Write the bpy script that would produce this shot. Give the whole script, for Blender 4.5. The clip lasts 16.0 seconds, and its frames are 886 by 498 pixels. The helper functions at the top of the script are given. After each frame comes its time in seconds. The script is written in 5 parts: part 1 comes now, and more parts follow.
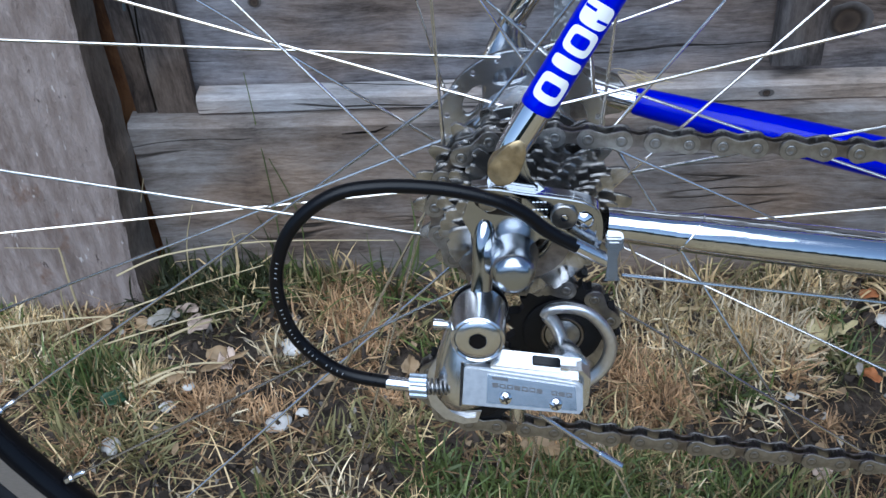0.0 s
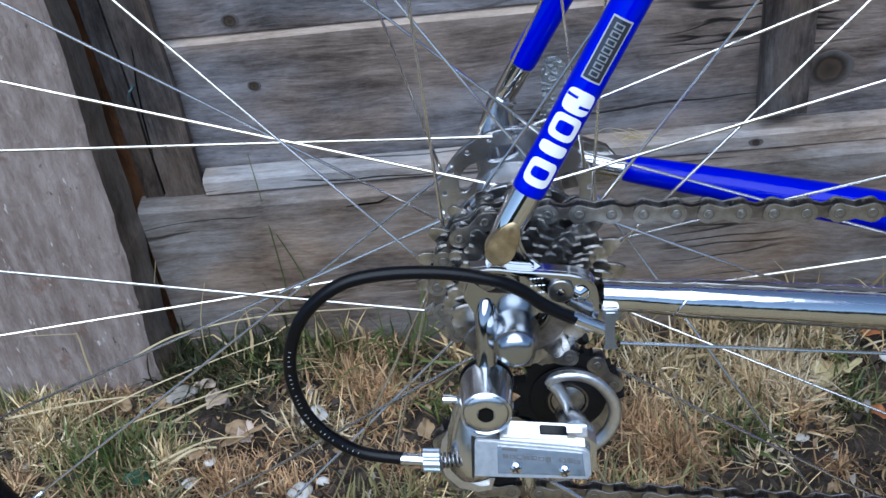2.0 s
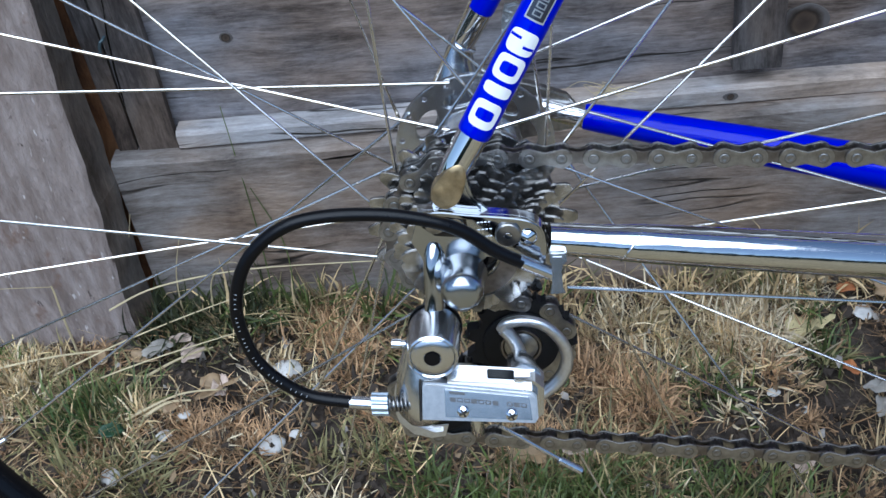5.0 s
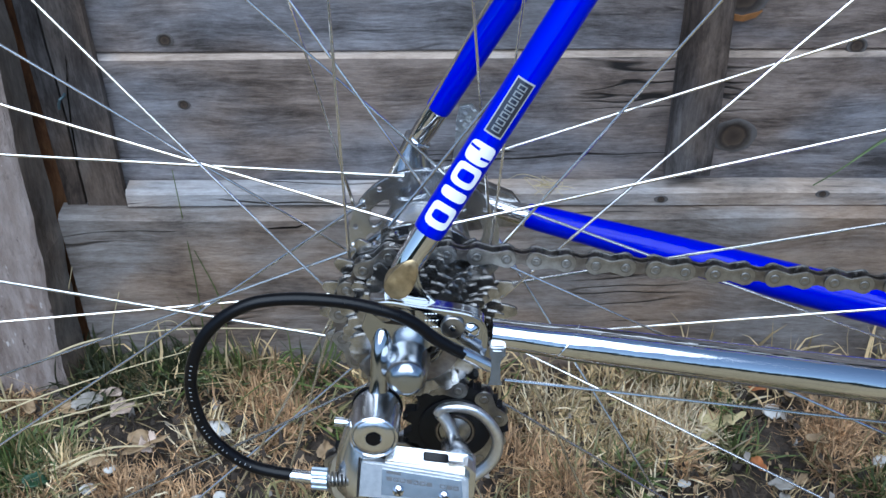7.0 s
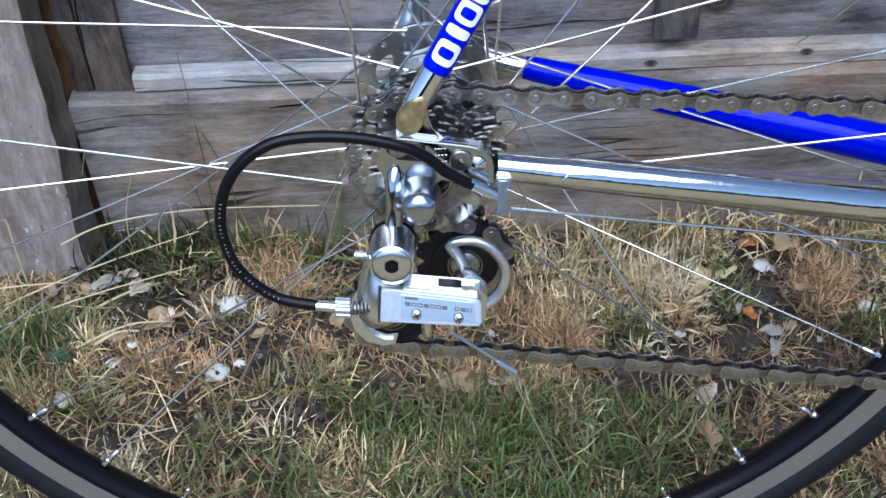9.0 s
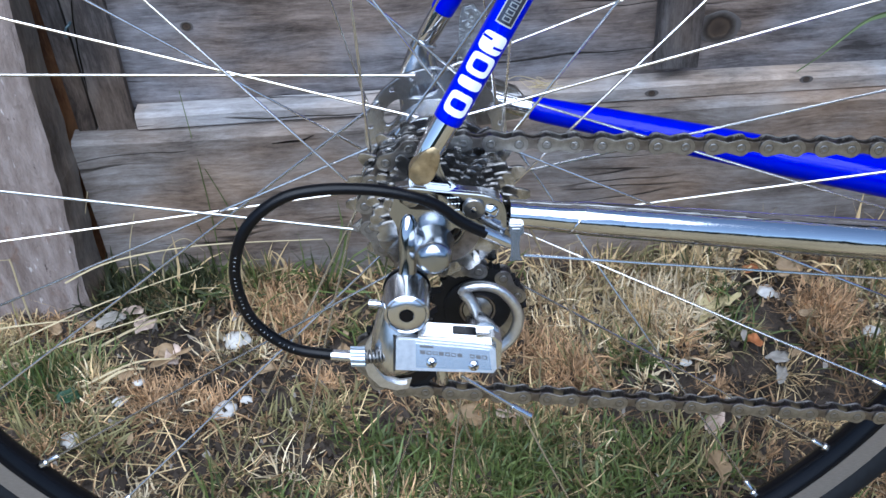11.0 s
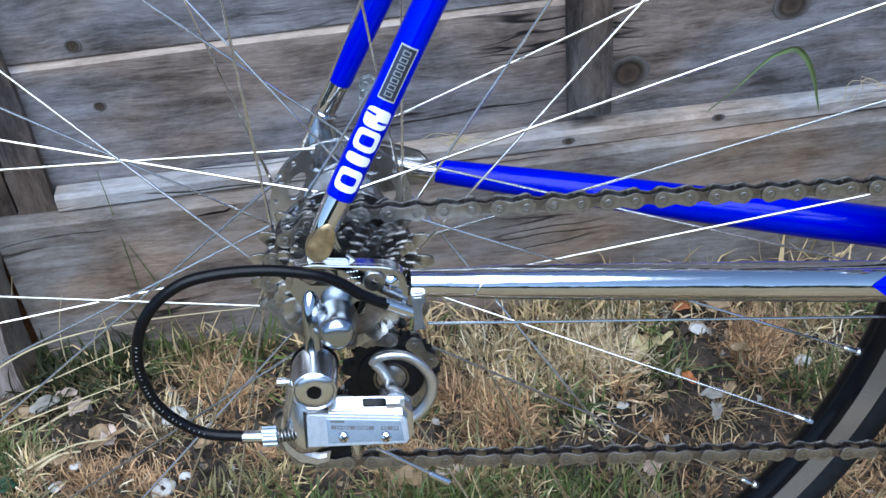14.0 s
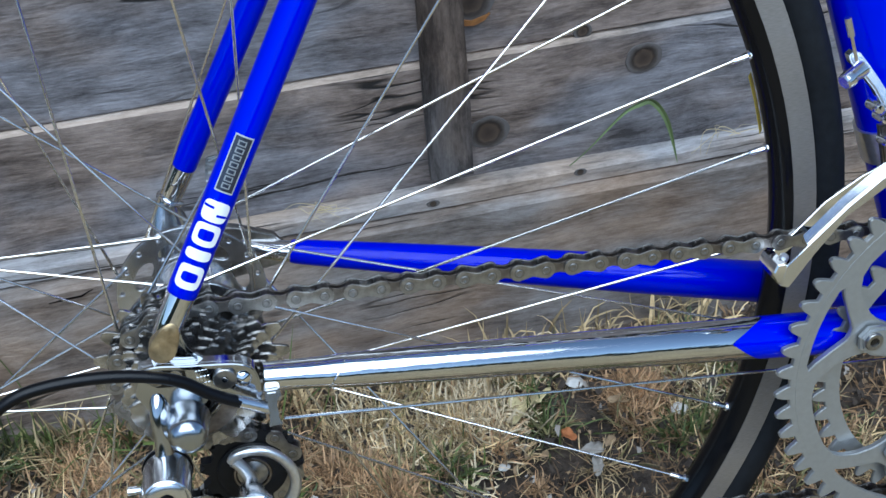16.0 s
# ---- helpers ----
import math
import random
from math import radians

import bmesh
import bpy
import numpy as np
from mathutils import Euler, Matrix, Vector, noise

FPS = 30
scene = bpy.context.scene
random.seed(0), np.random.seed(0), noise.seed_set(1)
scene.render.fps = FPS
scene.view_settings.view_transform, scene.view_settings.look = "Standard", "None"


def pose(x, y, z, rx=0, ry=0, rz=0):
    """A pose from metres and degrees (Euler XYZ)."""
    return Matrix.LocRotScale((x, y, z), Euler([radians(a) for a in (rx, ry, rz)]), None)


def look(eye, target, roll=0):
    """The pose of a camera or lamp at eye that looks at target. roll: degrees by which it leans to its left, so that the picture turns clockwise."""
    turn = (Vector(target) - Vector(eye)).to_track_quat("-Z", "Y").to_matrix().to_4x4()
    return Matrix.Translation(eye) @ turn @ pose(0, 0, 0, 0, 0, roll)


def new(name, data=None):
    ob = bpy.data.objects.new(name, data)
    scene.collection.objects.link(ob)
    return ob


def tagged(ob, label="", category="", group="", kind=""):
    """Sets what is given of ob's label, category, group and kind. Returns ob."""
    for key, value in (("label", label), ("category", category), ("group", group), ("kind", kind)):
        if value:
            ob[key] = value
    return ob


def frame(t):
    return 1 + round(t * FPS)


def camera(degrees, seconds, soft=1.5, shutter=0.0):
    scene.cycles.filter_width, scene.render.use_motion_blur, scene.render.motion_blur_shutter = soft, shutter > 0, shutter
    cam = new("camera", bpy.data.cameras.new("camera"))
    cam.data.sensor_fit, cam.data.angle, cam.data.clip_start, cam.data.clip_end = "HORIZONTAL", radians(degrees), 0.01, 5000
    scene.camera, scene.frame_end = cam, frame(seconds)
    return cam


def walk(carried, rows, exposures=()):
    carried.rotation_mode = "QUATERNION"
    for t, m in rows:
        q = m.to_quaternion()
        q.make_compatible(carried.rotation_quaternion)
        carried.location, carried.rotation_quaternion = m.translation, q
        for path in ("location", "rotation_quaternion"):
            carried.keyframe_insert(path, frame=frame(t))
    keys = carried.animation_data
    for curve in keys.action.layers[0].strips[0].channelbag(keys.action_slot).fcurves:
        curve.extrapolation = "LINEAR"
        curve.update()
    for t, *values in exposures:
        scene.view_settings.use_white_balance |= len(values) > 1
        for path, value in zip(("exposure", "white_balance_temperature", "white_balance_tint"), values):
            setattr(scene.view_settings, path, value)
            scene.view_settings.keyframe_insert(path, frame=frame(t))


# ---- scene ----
from mathutils.geometry import delaunay_2d_cdt

# Camera and path: seconds, place, yaw, pitch, lean
cam = camera(42.13, 16.0)
PATH = [
    (0, 0.0085, -0.3248, 0.6361, 6.235, -42.110, 5.058),
    (0.5, 0.0160, -0.3226, 0.6512, 6.575, -40.753, 7.590),
    (1, 0.0171, -0.3266, 0.6571, 6.654, -40.151, 8.518),
    (1.5, 0.0187, -0.3284, 0.6618, 6.686, -39.904, 8.821),
    (2, 0.0140, -0.3310, 0.6589, 6.555, -39.766, 8.713),
    (2.5, 0.0151, -0.3340, 0.6536, 6.423, -40.092, 8.338),
    (3, 0.0158, -0.3356, 0.6503, 6.433, -40.526, 7.918),
    (3.5, 0.0196, -0.3358, 0.6534, 6.482, -40.677, 7.964),
    (4, 0.0261, -0.3370, 0.6526, 7.297, -40.879, 8.782),
    (6.5, 0.0364, -0.3320, 0.6450, 3.847, -41.961, 6.075),
    (7, 0.0256, -0.3512, 0.6781, 1.664, -38.647, 1.135),
    (7.5, 0.0149, -0.3864, 0.6825, 1.353, -41.135, 0.421),
    (8, 0.0267, -0.3985, 0.6853, 1.633, -42.821, 3.844),
    (8.2, 0.0237, -0.4038, 0.6761, 1.308, -42.489, 3.197),
    (10.3, 0.0153, -0.3911, 0.6772, 1.853, -44.097, 3.788),
    (10.5, 0.0141, -0.3930, 0.6845, 1.846, -43.751, 4.114),
    (11, 0.0097, -0.3897, 0.6891, 0.819, -42.416, 3.886),
    (11.5, 0.0077, -0.3913, 0.6914, -0.691, -41.427, 3.514),
    (12, 0.0119, -0.3903, 0.6916, -0.870, -41.315, 4.115),
    (12.5, 0.0193, -0.3877, 0.6932, -0.687, -41.428, 5.012),
    (13, 0.0270, -0.3893, 0.6956, -0.400, -41.442, 5.927),
    (13.5, 0.0343, -0.3864, 0.6965, -1.227, -40.765, 6.229),
    (14, 0.0385, -0.3846, 0.6983, -1.837, -40.514, 6.141),
    (14.5, 0.0358, -0.3757, 0.6893, -0.944, -41.378, 6.042),
    (15, 0.0423, -0.3718, 0.6923, -4.107, -40.040, 5.050),
    (15.5, 0.0526, -0.3672, 0.6988, -6.983, -39.225, 5.252),
    (16, 0.0578, -0.3640, 0.7005, -9.275, -38.845, 4.861),
]


def eye_pose(x, y, z, yaw, pitch, lean):
    return pose(x, y, z, 0, 0, yaw) @ pose(0, 0, 0, 90 + pitch) @ pose(0, 0, 0, 0, 0, -lean)


walk(cam, [(r[0], eye_pose(*r[1:])) for r in PATH], [
    (0.0, 0.22, 5080, 6), (4.0, 0.21, 5080, 6), (6.5, 0.33, 5020, 4), (8.0, 0.44, 5060, 5), (10.5, 0.57, 5100, 8),
    (13.0, 0.54, 5080, 6), (15.0, 0.50, 5020, 4), (16.0, 0.39, 5060, 2)])


# ---- world and light: open shade under a bright sky
world = bpy.data.worlds.new("sky")
scene.world = world
world.use_nodes = True
wn = world.node_tree.nodes
sky = wn.new("ShaderNodeTexSky")
sky.sky_type, sky.sun_disc = "NISHITA", False
sky.sun_elevation, sky.sun_rotation = radians(52), radians(200)
wn["Background"].inputs[1].default_value = 0.10
haze = wn.new("ShaderNodeHueSaturation")
haze.inputs["Saturation"].default_value = 0.85
world.node_tree.links.new(sky.outputs[0], haze.inputs["Color"])
world.node_tree.links.new(haze.outputs[0], wn["Background"].inputs[0])
sun = new("sun", bpy.data.lights.new("sun", "SUN"))
sun.data.energy, sun.data.angle, sun.data.color = 3.4, radians(72), (1.0, 0.965, 0.90)
sun.matrix_world = look((-0.1, -2.2, 4.0), (0, 0, 0))


# ---- materials
def mat(name, color, rough=0.5, metal=0.0, coat=0.0, noise_scale=None, vary=0.0, bump=0.0, bump_scale=None, rough_vary=0.0, stretch=(1, 1, 1), island=0.0, spec=0.5):
    m = bpy.data.materials.new(name)
    m.use_nodes = True
    n, l = m.node_tree.nodes, m.node_tree.links
    b = n["Principled BSDF"]
    b.inputs["Base Color"].default_value = (*color, 1)
    b.inputs["Roughness"].default_value = rough
    b.inputs["Metallic"].default_value = metal
    b.inputs["Coat Weight"].default_value = coat
    b.inputs["Specular IOR Level"].default_value = spec
    b.inputs["Coat Roughness"].default_value = 0.04
    if noise_scale or bump or island:
        tc, mp = n.new("ShaderNodeTexCoord"), n.new("ShaderNodeMapping")
        mp.inputs["Scale"].default_value = stretch
        l.new(tc.outputs["Object"], mp.inputs["Vector"])
        t = n.new("ShaderNodeTexNoise")
        t.inputs["Scale"].default_value = noise_scale or 100
        t.inputs["Detail"].default_value = 6
        l.new(mp.outputs[0], t.inputs["Vector"])
        if vary or island:
            hsv = n.new("ShaderNodeHueSaturation")
            hsv.inputs["Color"].default_value = (*color, 1)
            mr = n.new("ShaderNodeMapRange")
            mr.inputs["From Min"].default_value, mr.inputs["From Max"].default_value = 0.3, 0.7
            mr.inputs["To Min"].default_value, mr.inputs["To Max"].default_value = 1 - vary, 1 + vary
            l.new(t.outputs[0], mr.inputs[0])
            out = mr.outputs[0]
            if island:
                ge, ma = n.new("ShaderNodeNewGeometry"), n.new("ShaderNodeMapRange")
                ma.inputs["To Min"].default_value, ma.inputs["To Max"].default_value = 1 - island, 1 + island
                l.new(ge.outputs["Random Per Island"], ma.inputs[0])
                mu = n.new("ShaderNodeMath")
                mu.operation = "MULTIPLY"
                l.new(out, mu.inputs[0]), l.new(ma.outputs[0], mu.inputs[1])
                out = mu.outputs[0]
            l.new(out, hsv.inputs["Value"])
            l.new(hsv.outputs[0], b.inputs["Base Color"])
        if rough_vary:
            mr = n.new("ShaderNodeMapRange")
            mr.inputs["To Min"].default_value, mr.inputs["To Max"].default_value = max(0.02, rough - rough_vary), rough + rough_vary
            l.new(t.outputs[0], mr.inputs[0]), l.new(mr.outputs[0], b.inputs["Roughness"])
        if bump:
            t2 = n.new("ShaderNodeTexNoise")
            t2.inputs["Scale"].default_value, t2.inputs["Detail"].default_value = bump_scale or noise_scale or 100, 5
            l.new(mp.outputs[0], t2.inputs["Vector"])
            bp = n.new("ShaderNodeBump")
            bp.inputs["Strength"].default_value, bp.inputs["Distance"].default_value = 1.0, bump
            l.new(t2.outputs[0], bp.inputs["Height"]), l.new(bp.outputs[0], b.inputs["Normal"])
    return m


def wood(name, dark, mid, pale, across=22.0, axis=0, rough_saw=0.0008, warp_by=0.02, splits=1.0):
    """Weathered timber, its grain along x (axis 0) or z (axis 2)."""
    m = bpy.data.materials.new(name)
    m.use_nodes = True
    n, l = m.node_tree.nodes, m.node_tree.links
    b = n["Principled BSDF"]
    b.inputs["Roughness"].default_value = 0.82
    b.inputs["Specular IOR Level"].default_value = 0.35

    def node(kind, **inputs):
        k = n.new("ShaderNode" + kind)
        for key, value in inputs.items():
            k.inputs[key].default_value = value
        return k

    tc, oi, off = node("TexCoord"), node("ObjectInfo"), node("VectorMath")
    l.new(tc.outputs["Object"], off.inputs[0]), l.new(oi.outputs["Random"], off.inputs[1])
    warp, sc, wv = node("TexNoise", Scale=9.0), node("VectorMath"), node("VectorMath")
    sc.operation = "SCALE"
    sc.inputs["Scale"].default_value = warp_by
    l.new(off.outputs[0], warp.inputs["Vector"]), l.new(warp.outputs["Color"], sc.inputs[0])
    l.new(sc.outputs[0], wv.inputs[0]), l.new(off.outputs[0], wv.inputs[1])

    def grain(cross, lengthwise, detail, rough):
        mp = node("Mapping")
        k = [cross] * 3
        k[axis] = lengthwise
        mp.inputs["Scale"].default_value = k
        t = node("TexNoise", Scale=1.0, Detail=detail, Roughness=rough)
        l.new(wv.outputs[0], mp.inputs["Vector"]), l.new(mp.outputs[0], t.inputs["Vector"])
        return t

    g1, g2, g3 = grain(across * 2.4, 4.5, 6, 0.65), grain(across * 9, 14.0, 5, 0.7), grain(across * 24, 70.0, 4, 0.75)
    blot, tint = grain(24.0, 13.0, 8, 0.7), grain(13.0, 6.0, 3, 0.5)

    def madd(a, k, c):
        t = node("Math")
        t.operation = "MULTIPLY_ADD"
        t.inputs[1].default_value = k
        l.new(a, t.inputs[0])
        if isinstance(c, float):
            t.inputs[2].default_value = c
        else:
            l.new(c, t.inputs[2])
        return t.outputs[0]

    val = madd(g1.outputs[0], 0.55, madd(g2.outputs[0], 0.32, madd(g3.outputs[0], 0.42, madd(blot.outputs[0], 0.82, -0.55))))
    cr = node("ValToRGB")
    e = cr.color_ramp.elements
    e[0].position, e[0].color = 0.30, (*dark, 1)
    e[1].position, e[1].color = 0.70, (*pale, 1)
    k = cr.color_ramp.elements.new(0.47)
    k.color = (*mid, 1)
    l.new(val, cr.inputs[0])
    split, lo = grain(across * 0.8, 0.8, 3, 0.6), node("Math")
    lo.operation = "SUBTRACT"
    lo.inputs[1].default_value = 0.5
    ab, th, mk = node("Math"), node("MapRange"), node("MapRange")
    ab.operation = "ABSOLUTE"
    for k_, v_ in (("From Min", 0.0015), ("From Max", 0.007), ("To Min", splits), ("To Max", 0.0)):
        th.inputs[k_].default_value = v_
    for k_, v_ in (("From Min", 0.50), ("From Max", 0.58)):
        mk.inputs[k_].default_value = v_
    gate = node("TexNoise", Scale=7.0, Detail=2.0)
    l.new(off.outputs[0], gate.inputs["Vector"]), l.new(gate.outputs["Fac"], mk.inputs[0])
    l.new(split.outputs[0], lo.inputs[0]), l.new(lo.outputs[0], ab.inputs[0]), l.new(ab.outputs[0], th.inputs[0])
    both = node("Math")
    both.operation = "MULTIPLY"
    l.new(th.outputs[0], both.inputs[0]), l.new(mk.outputs[0], both.inputs[1])
    mixc = node("Mix")
    mixc.data_type = "RGBA"
    mixc.inputs[7].default_value = (dark[0] * 0.35, dark[1] * 0.33, dark[2] * 0.3, 1)
    warm, ts = node("Mix"), node("MapRange")
    warm.data_type, warm.blend_type = "RGBA", "MULTIPLY"
    ts.inputs["From Min"].default_value, ts.inputs["From Max"].default_value = 0.42, 0.60
    warm.inputs[7].default_value = (1.12, 0.93, 0.74, 1)
    l.new(tint.outputs[0], ts.inputs[0]), l.new(ts.outputs[0], warm.inputs[0]), l.new(cr.outputs[0], warm.inputs[6])
    l.new(both.outputs[0], mixc.inputs[0]), l.new(warm.outputs[2], mixc.inputs[6]), l.new(mixc.outputs[2], b.inputs["Base Color"])
    bp_ = node("Bump", Strength=1.0, Distance=rough_saw)
    l.new(madd(both.outputs[0], -1.2, madd(g2.outputs[0], 0.7, g3.outputs[0])), bp_.inputs["Height"]), l.new(bp_.outputs[0], b.inputs["Normal"])
    return m


M_CHROME = mat("chrome", (0.74, 0.75, 0.77), 0.05, 1.0, noise_scale=150, rough_vary=0.03)
M_STAYCHROME = mat("chromed_tube", (0.70, 0.71, 0.72), 0.10, 1.0, bump=0.00026, bump_scale=1.0, stretch=(5, 130, 130))
M_ALLOY = mat("polished_alloy", (0.72, 0.73, 0.75), 0.22, 1.0, noise_scale=400, rough_vary=0.08)
M_SATIN = mat("satin_alloy", (0.67, 0.67, 0.675), 0.33, 0.95, noise_scale=500, rough_vary=0.08, vary=0.08)
M_MATTE = mat("matte_silver_alloy", (0.37, 0.378, 0.38), 0.32, 0.75, noise_scale=300, vary=0.05, rough_vary=0.06)
M_STEEL = mat("worn_steel", (0.335, 0.325, 0.315), 0.32, 1.0, noise_scale=300, vary=0.25, rough_vary=0.1)
M_INNER = mat("darker_worn_steel", (0.20, 0.18, 0.165), 0.36, 1.0, noise_scale=300, vary=0.3, rough_vary=0.1)
M_COG = mat("oiled_sprocket_steel", (0.40, 0.39, 0.38), 0.18, 0.95, noise_scale=160, vary=0.5, rough_vary=0.12)
M_DROP = mat("dull_chrome", (0.45, 0.465, 0.49), 0.12, 1.0, noise_scale=150, rough_vary=0.05)
M_FLANGE = mat("grey_polished_flange", (0.56, 0.57, 0.59), 0.24, 1.0, noise_scale=200, rough_vary=0.06)
M_PIN = mat("pin_steel", (0.31, 0.30, 0.29), 0.34, 1.0)
M_NUT = mat("bluish_steel_nut", (0.43, 0.455, 0.49), 0.22, 1.0, noise_scale=200, rough_vary=0.08)
M_OIL = mat("oily_steel", (0.05, 0.045, 0.04), 0.35, 0.9, noise_scale=250, vary=0.4, rough_vary=0.15)
M_SPOKE = mat("spoke_steel", (0.74, 0.715, 0.68), 0.22, 1.0, noise_scale=60, rough_vary=0.08)
M_BRASS = mat("bare_brazed_cap", (0.40, 0.30, 0.16), 0.42, 0.9, noise_scale=220, vary=0.35, rough_vary=0.12, bump=0.0003)
M_BLUE = mat("blue_enamel", (0.0, 0.003, 0.50), 0.35, 0.0, coat=0.4, noise_scale=30, vary=0.03, spec=0.05)
M_BLACK = mat("black_housing", (0.003, 0.003, 0.004), 0.30, noise_scale=300, rough_vary=0.08, spec=0.22)
M_RUBBER = mat("tyre_rubber", (0.008, 0.009, 0.011), 0.6, noise_scale=200, vary=0.25, bump=0.0002, spec=0.18)
M_RIMBLACK = mat("black_anodised_rim", (0.004, 0.004, 0.005), 0.2, noise_scale=80, vary=0.1, spec=0.22)
M_TRACK = mat("worn_brake_track", (0.285, 0.262, 0.24), 0.45, 0.7, noise_scale=300, vary=0.12, stretch=(1, 1, 6))
M_PLASTIC = mat("black_plastic", (0.006, 0.006, 0.007), 0.5, noise_scale=200, vary=0.3, spec=0.25)
M_WHITE = mat("white_decal", (0.82, 0.82, 0.82), 0.3, coat=0.6)
M_DECAL = mat("dark_decal", (0.012, 0.016, 0.03), 0.3, coat=0.6)
M_INK = mat("grey_ink", (0.10, 0.10, 0.105), 0.5)
M_YELLOW = mat("yellow_decal", (0.75, 0.55, 0.03), 0.4)
M_SILVERINK = mat("silver_ink", (0.36, 0.37, 0.38), 0.4)
M_FAINT = mat("faint_ink", (0.20, 0.21, 0.22), 0.4)
W_BOARD = wood("grey_fence_board", (0.052, 0.047, 0.047), (0.160, 0.150, 0.158), (0.330, 0.320, 0.342))
W_SLEEPER = wood("brown_grey_sleeper", (0.075, 0.060, 0.050), (0.185, 0.158, 0.140), (0.330, 0.304, 0.288), 18.0)
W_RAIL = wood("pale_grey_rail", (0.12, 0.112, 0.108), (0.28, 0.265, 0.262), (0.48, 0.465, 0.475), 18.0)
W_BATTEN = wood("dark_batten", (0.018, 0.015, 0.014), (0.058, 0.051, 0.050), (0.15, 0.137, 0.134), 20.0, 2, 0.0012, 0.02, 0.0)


def sawn_post():
    """Pale pinkish rough-sawn timber with torn fibres, white flecks and rusty pits."""
    m = bpy.data.materials.new("pale_pinkish_post")
    m.use_nodes = True
    n, l = m.node_tree.nodes, m.node_tree.links
    b = n["Principled BSDF"]
    b.inputs["Roughness"].default_value, b.inputs["Specular IOR Level"].default_value = 0.85, 0.3
    tc = n.new("ShaderNodeTexCoord")

    def field(scale, stretch, detail, lo, hi):
        mp, t, r = n.new("ShaderNodeMapping"), n.new("ShaderNodeTexNoise"), n.new("ShaderNodeMapRange")
        mp.inputs["Scale"].default_value = stretch
        t.inputs["Scale"].default_value, t.inputs["Detail"].default_value = scale, detail
        t.inputs["Roughness"].default_value = 0.65
        r.inputs["From Min"].default_value, r.inputs["From Max"].default_value = lo, hi
        l.new(tc.outputs["Object"], mp.inputs[0]), l.new(mp.outputs[0], t.inputs["Vector"]), l.new(t.outputs["Fac"], r.inputs[0])
        return r.outputs[0]

    def blend(fac, a, c):
        k = n.new("ShaderNodeMix")
        k.data_type = "RGBA"
        l.new(fac, k.inputs[0])
        for slot, value in ((6, a), (7, c)):
            if isinstance(value, tuple):
                k.inputs[slot].default_value = (*value, 1)
            else:
                l.new(value, k.inputs[slot])
        return k.outputs[2]

    base = blend(field(9, (1, 1, 0.6), 6, 0.36, 0.64), (0.195, 0.148, 0.124), (0.305, 0.246, 0.216))
    base = blend(field(70, (1.6, 1.6, 0.35), 5, 0.40, 0.66), base, (0.385, 0.32, 0.29))
    base = blend(field(28, (1, 1, 0.8), 4, 0.60, 0.70), base, (0.21, 0.135, 0.10))
    base = blend(field(150, (1, 1, 0.3), 3, 0.665, 0.72), base, (0.62, 0.56, 0.53))
    base = blend(field(110, (1, 1, 0.5), 4, 0.66, 0.72), base, (0.09, 0.065, 0.055))
    l.new(base, b.inputs["Base Color"])
    bu = n.new("ShaderNodeBump")
    bu.inputs["Distance"].default_value = 0.0022
    l.new(field(140, (1, 1, 0.35), 5, 0.2, 0.8), bu.inputs["Height"]), l.new(bu.outputs[0], b.inputs["Normal"])
    return m


W_POST = sawn_post()
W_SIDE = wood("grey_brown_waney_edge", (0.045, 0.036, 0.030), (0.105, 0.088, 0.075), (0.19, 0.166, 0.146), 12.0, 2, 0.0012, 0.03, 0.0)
M_SOIL = mat("dry_soil", (0.066, 0.050, 0.038), 0.95, noise_scale=60, vary=0.7, bump=0.006, bump_scale=120)
M_LAWN = mat("parched_lawn", (0.28, 0.215, 0.11), 0.9, noise_scale=14, vary=0.5, bump=0.02, bump_scale=60)
M_STRAW = mat("straw", (0.50, 0.37, 0.19), 0.7, noise_scale=30, vary=0.3, island=0.68)
M_DRYBROWN = mat("dead_brown_grass", (0.215, 0.13, 0.062), 0.75, noise_scale=9, vary=0.3, island=0.6)
M_GREEN = mat("green_grass", (0.090, 0.115, 0.028), 0.55, noise_scale=12, vary=0.3, island=0.5)
M_STONE = mat("white_stone", (0.60, 0.57, 0.53), 0.8, noise_scale=60, vary=0.3, bump=0.001)
M_LEAF = mat("dry_leaf", (0.30, 0.205, 0.11), 0.65, noise_scale=60, vary=0.4, bump=0.0006)


# ---- mesh helpers
def part(name, bm, material, parent=None, label="", smooth=True):
    me = bpy.data.meshes.new(name)
    if isinstance(bm, tuple):
        me.from_pydata(*[bm[0], [], bm[1]])
    else:
        bm.to_mesh(me)
        bm.free()
    me.materials.append(material)
    if smooth:
        me.shade_smooth()
        me.set_sharp_from_angle(angle=radians(38))
    me.update()
    ob = new(name, me)
    ob.parent = parent
    return tagged(ob, label)


def join(*pieces):
    v, f = [], []
    for pv, pf in pieces:
        k = len(v)
        v += [tuple(p) for p in pv]
        f += [tuple(i + k for i in q) for q in pf]
    return v, f


def mm(geo):
    return [tuple(c * 0.001 for c in p) for p in geo[0]], geo[1]


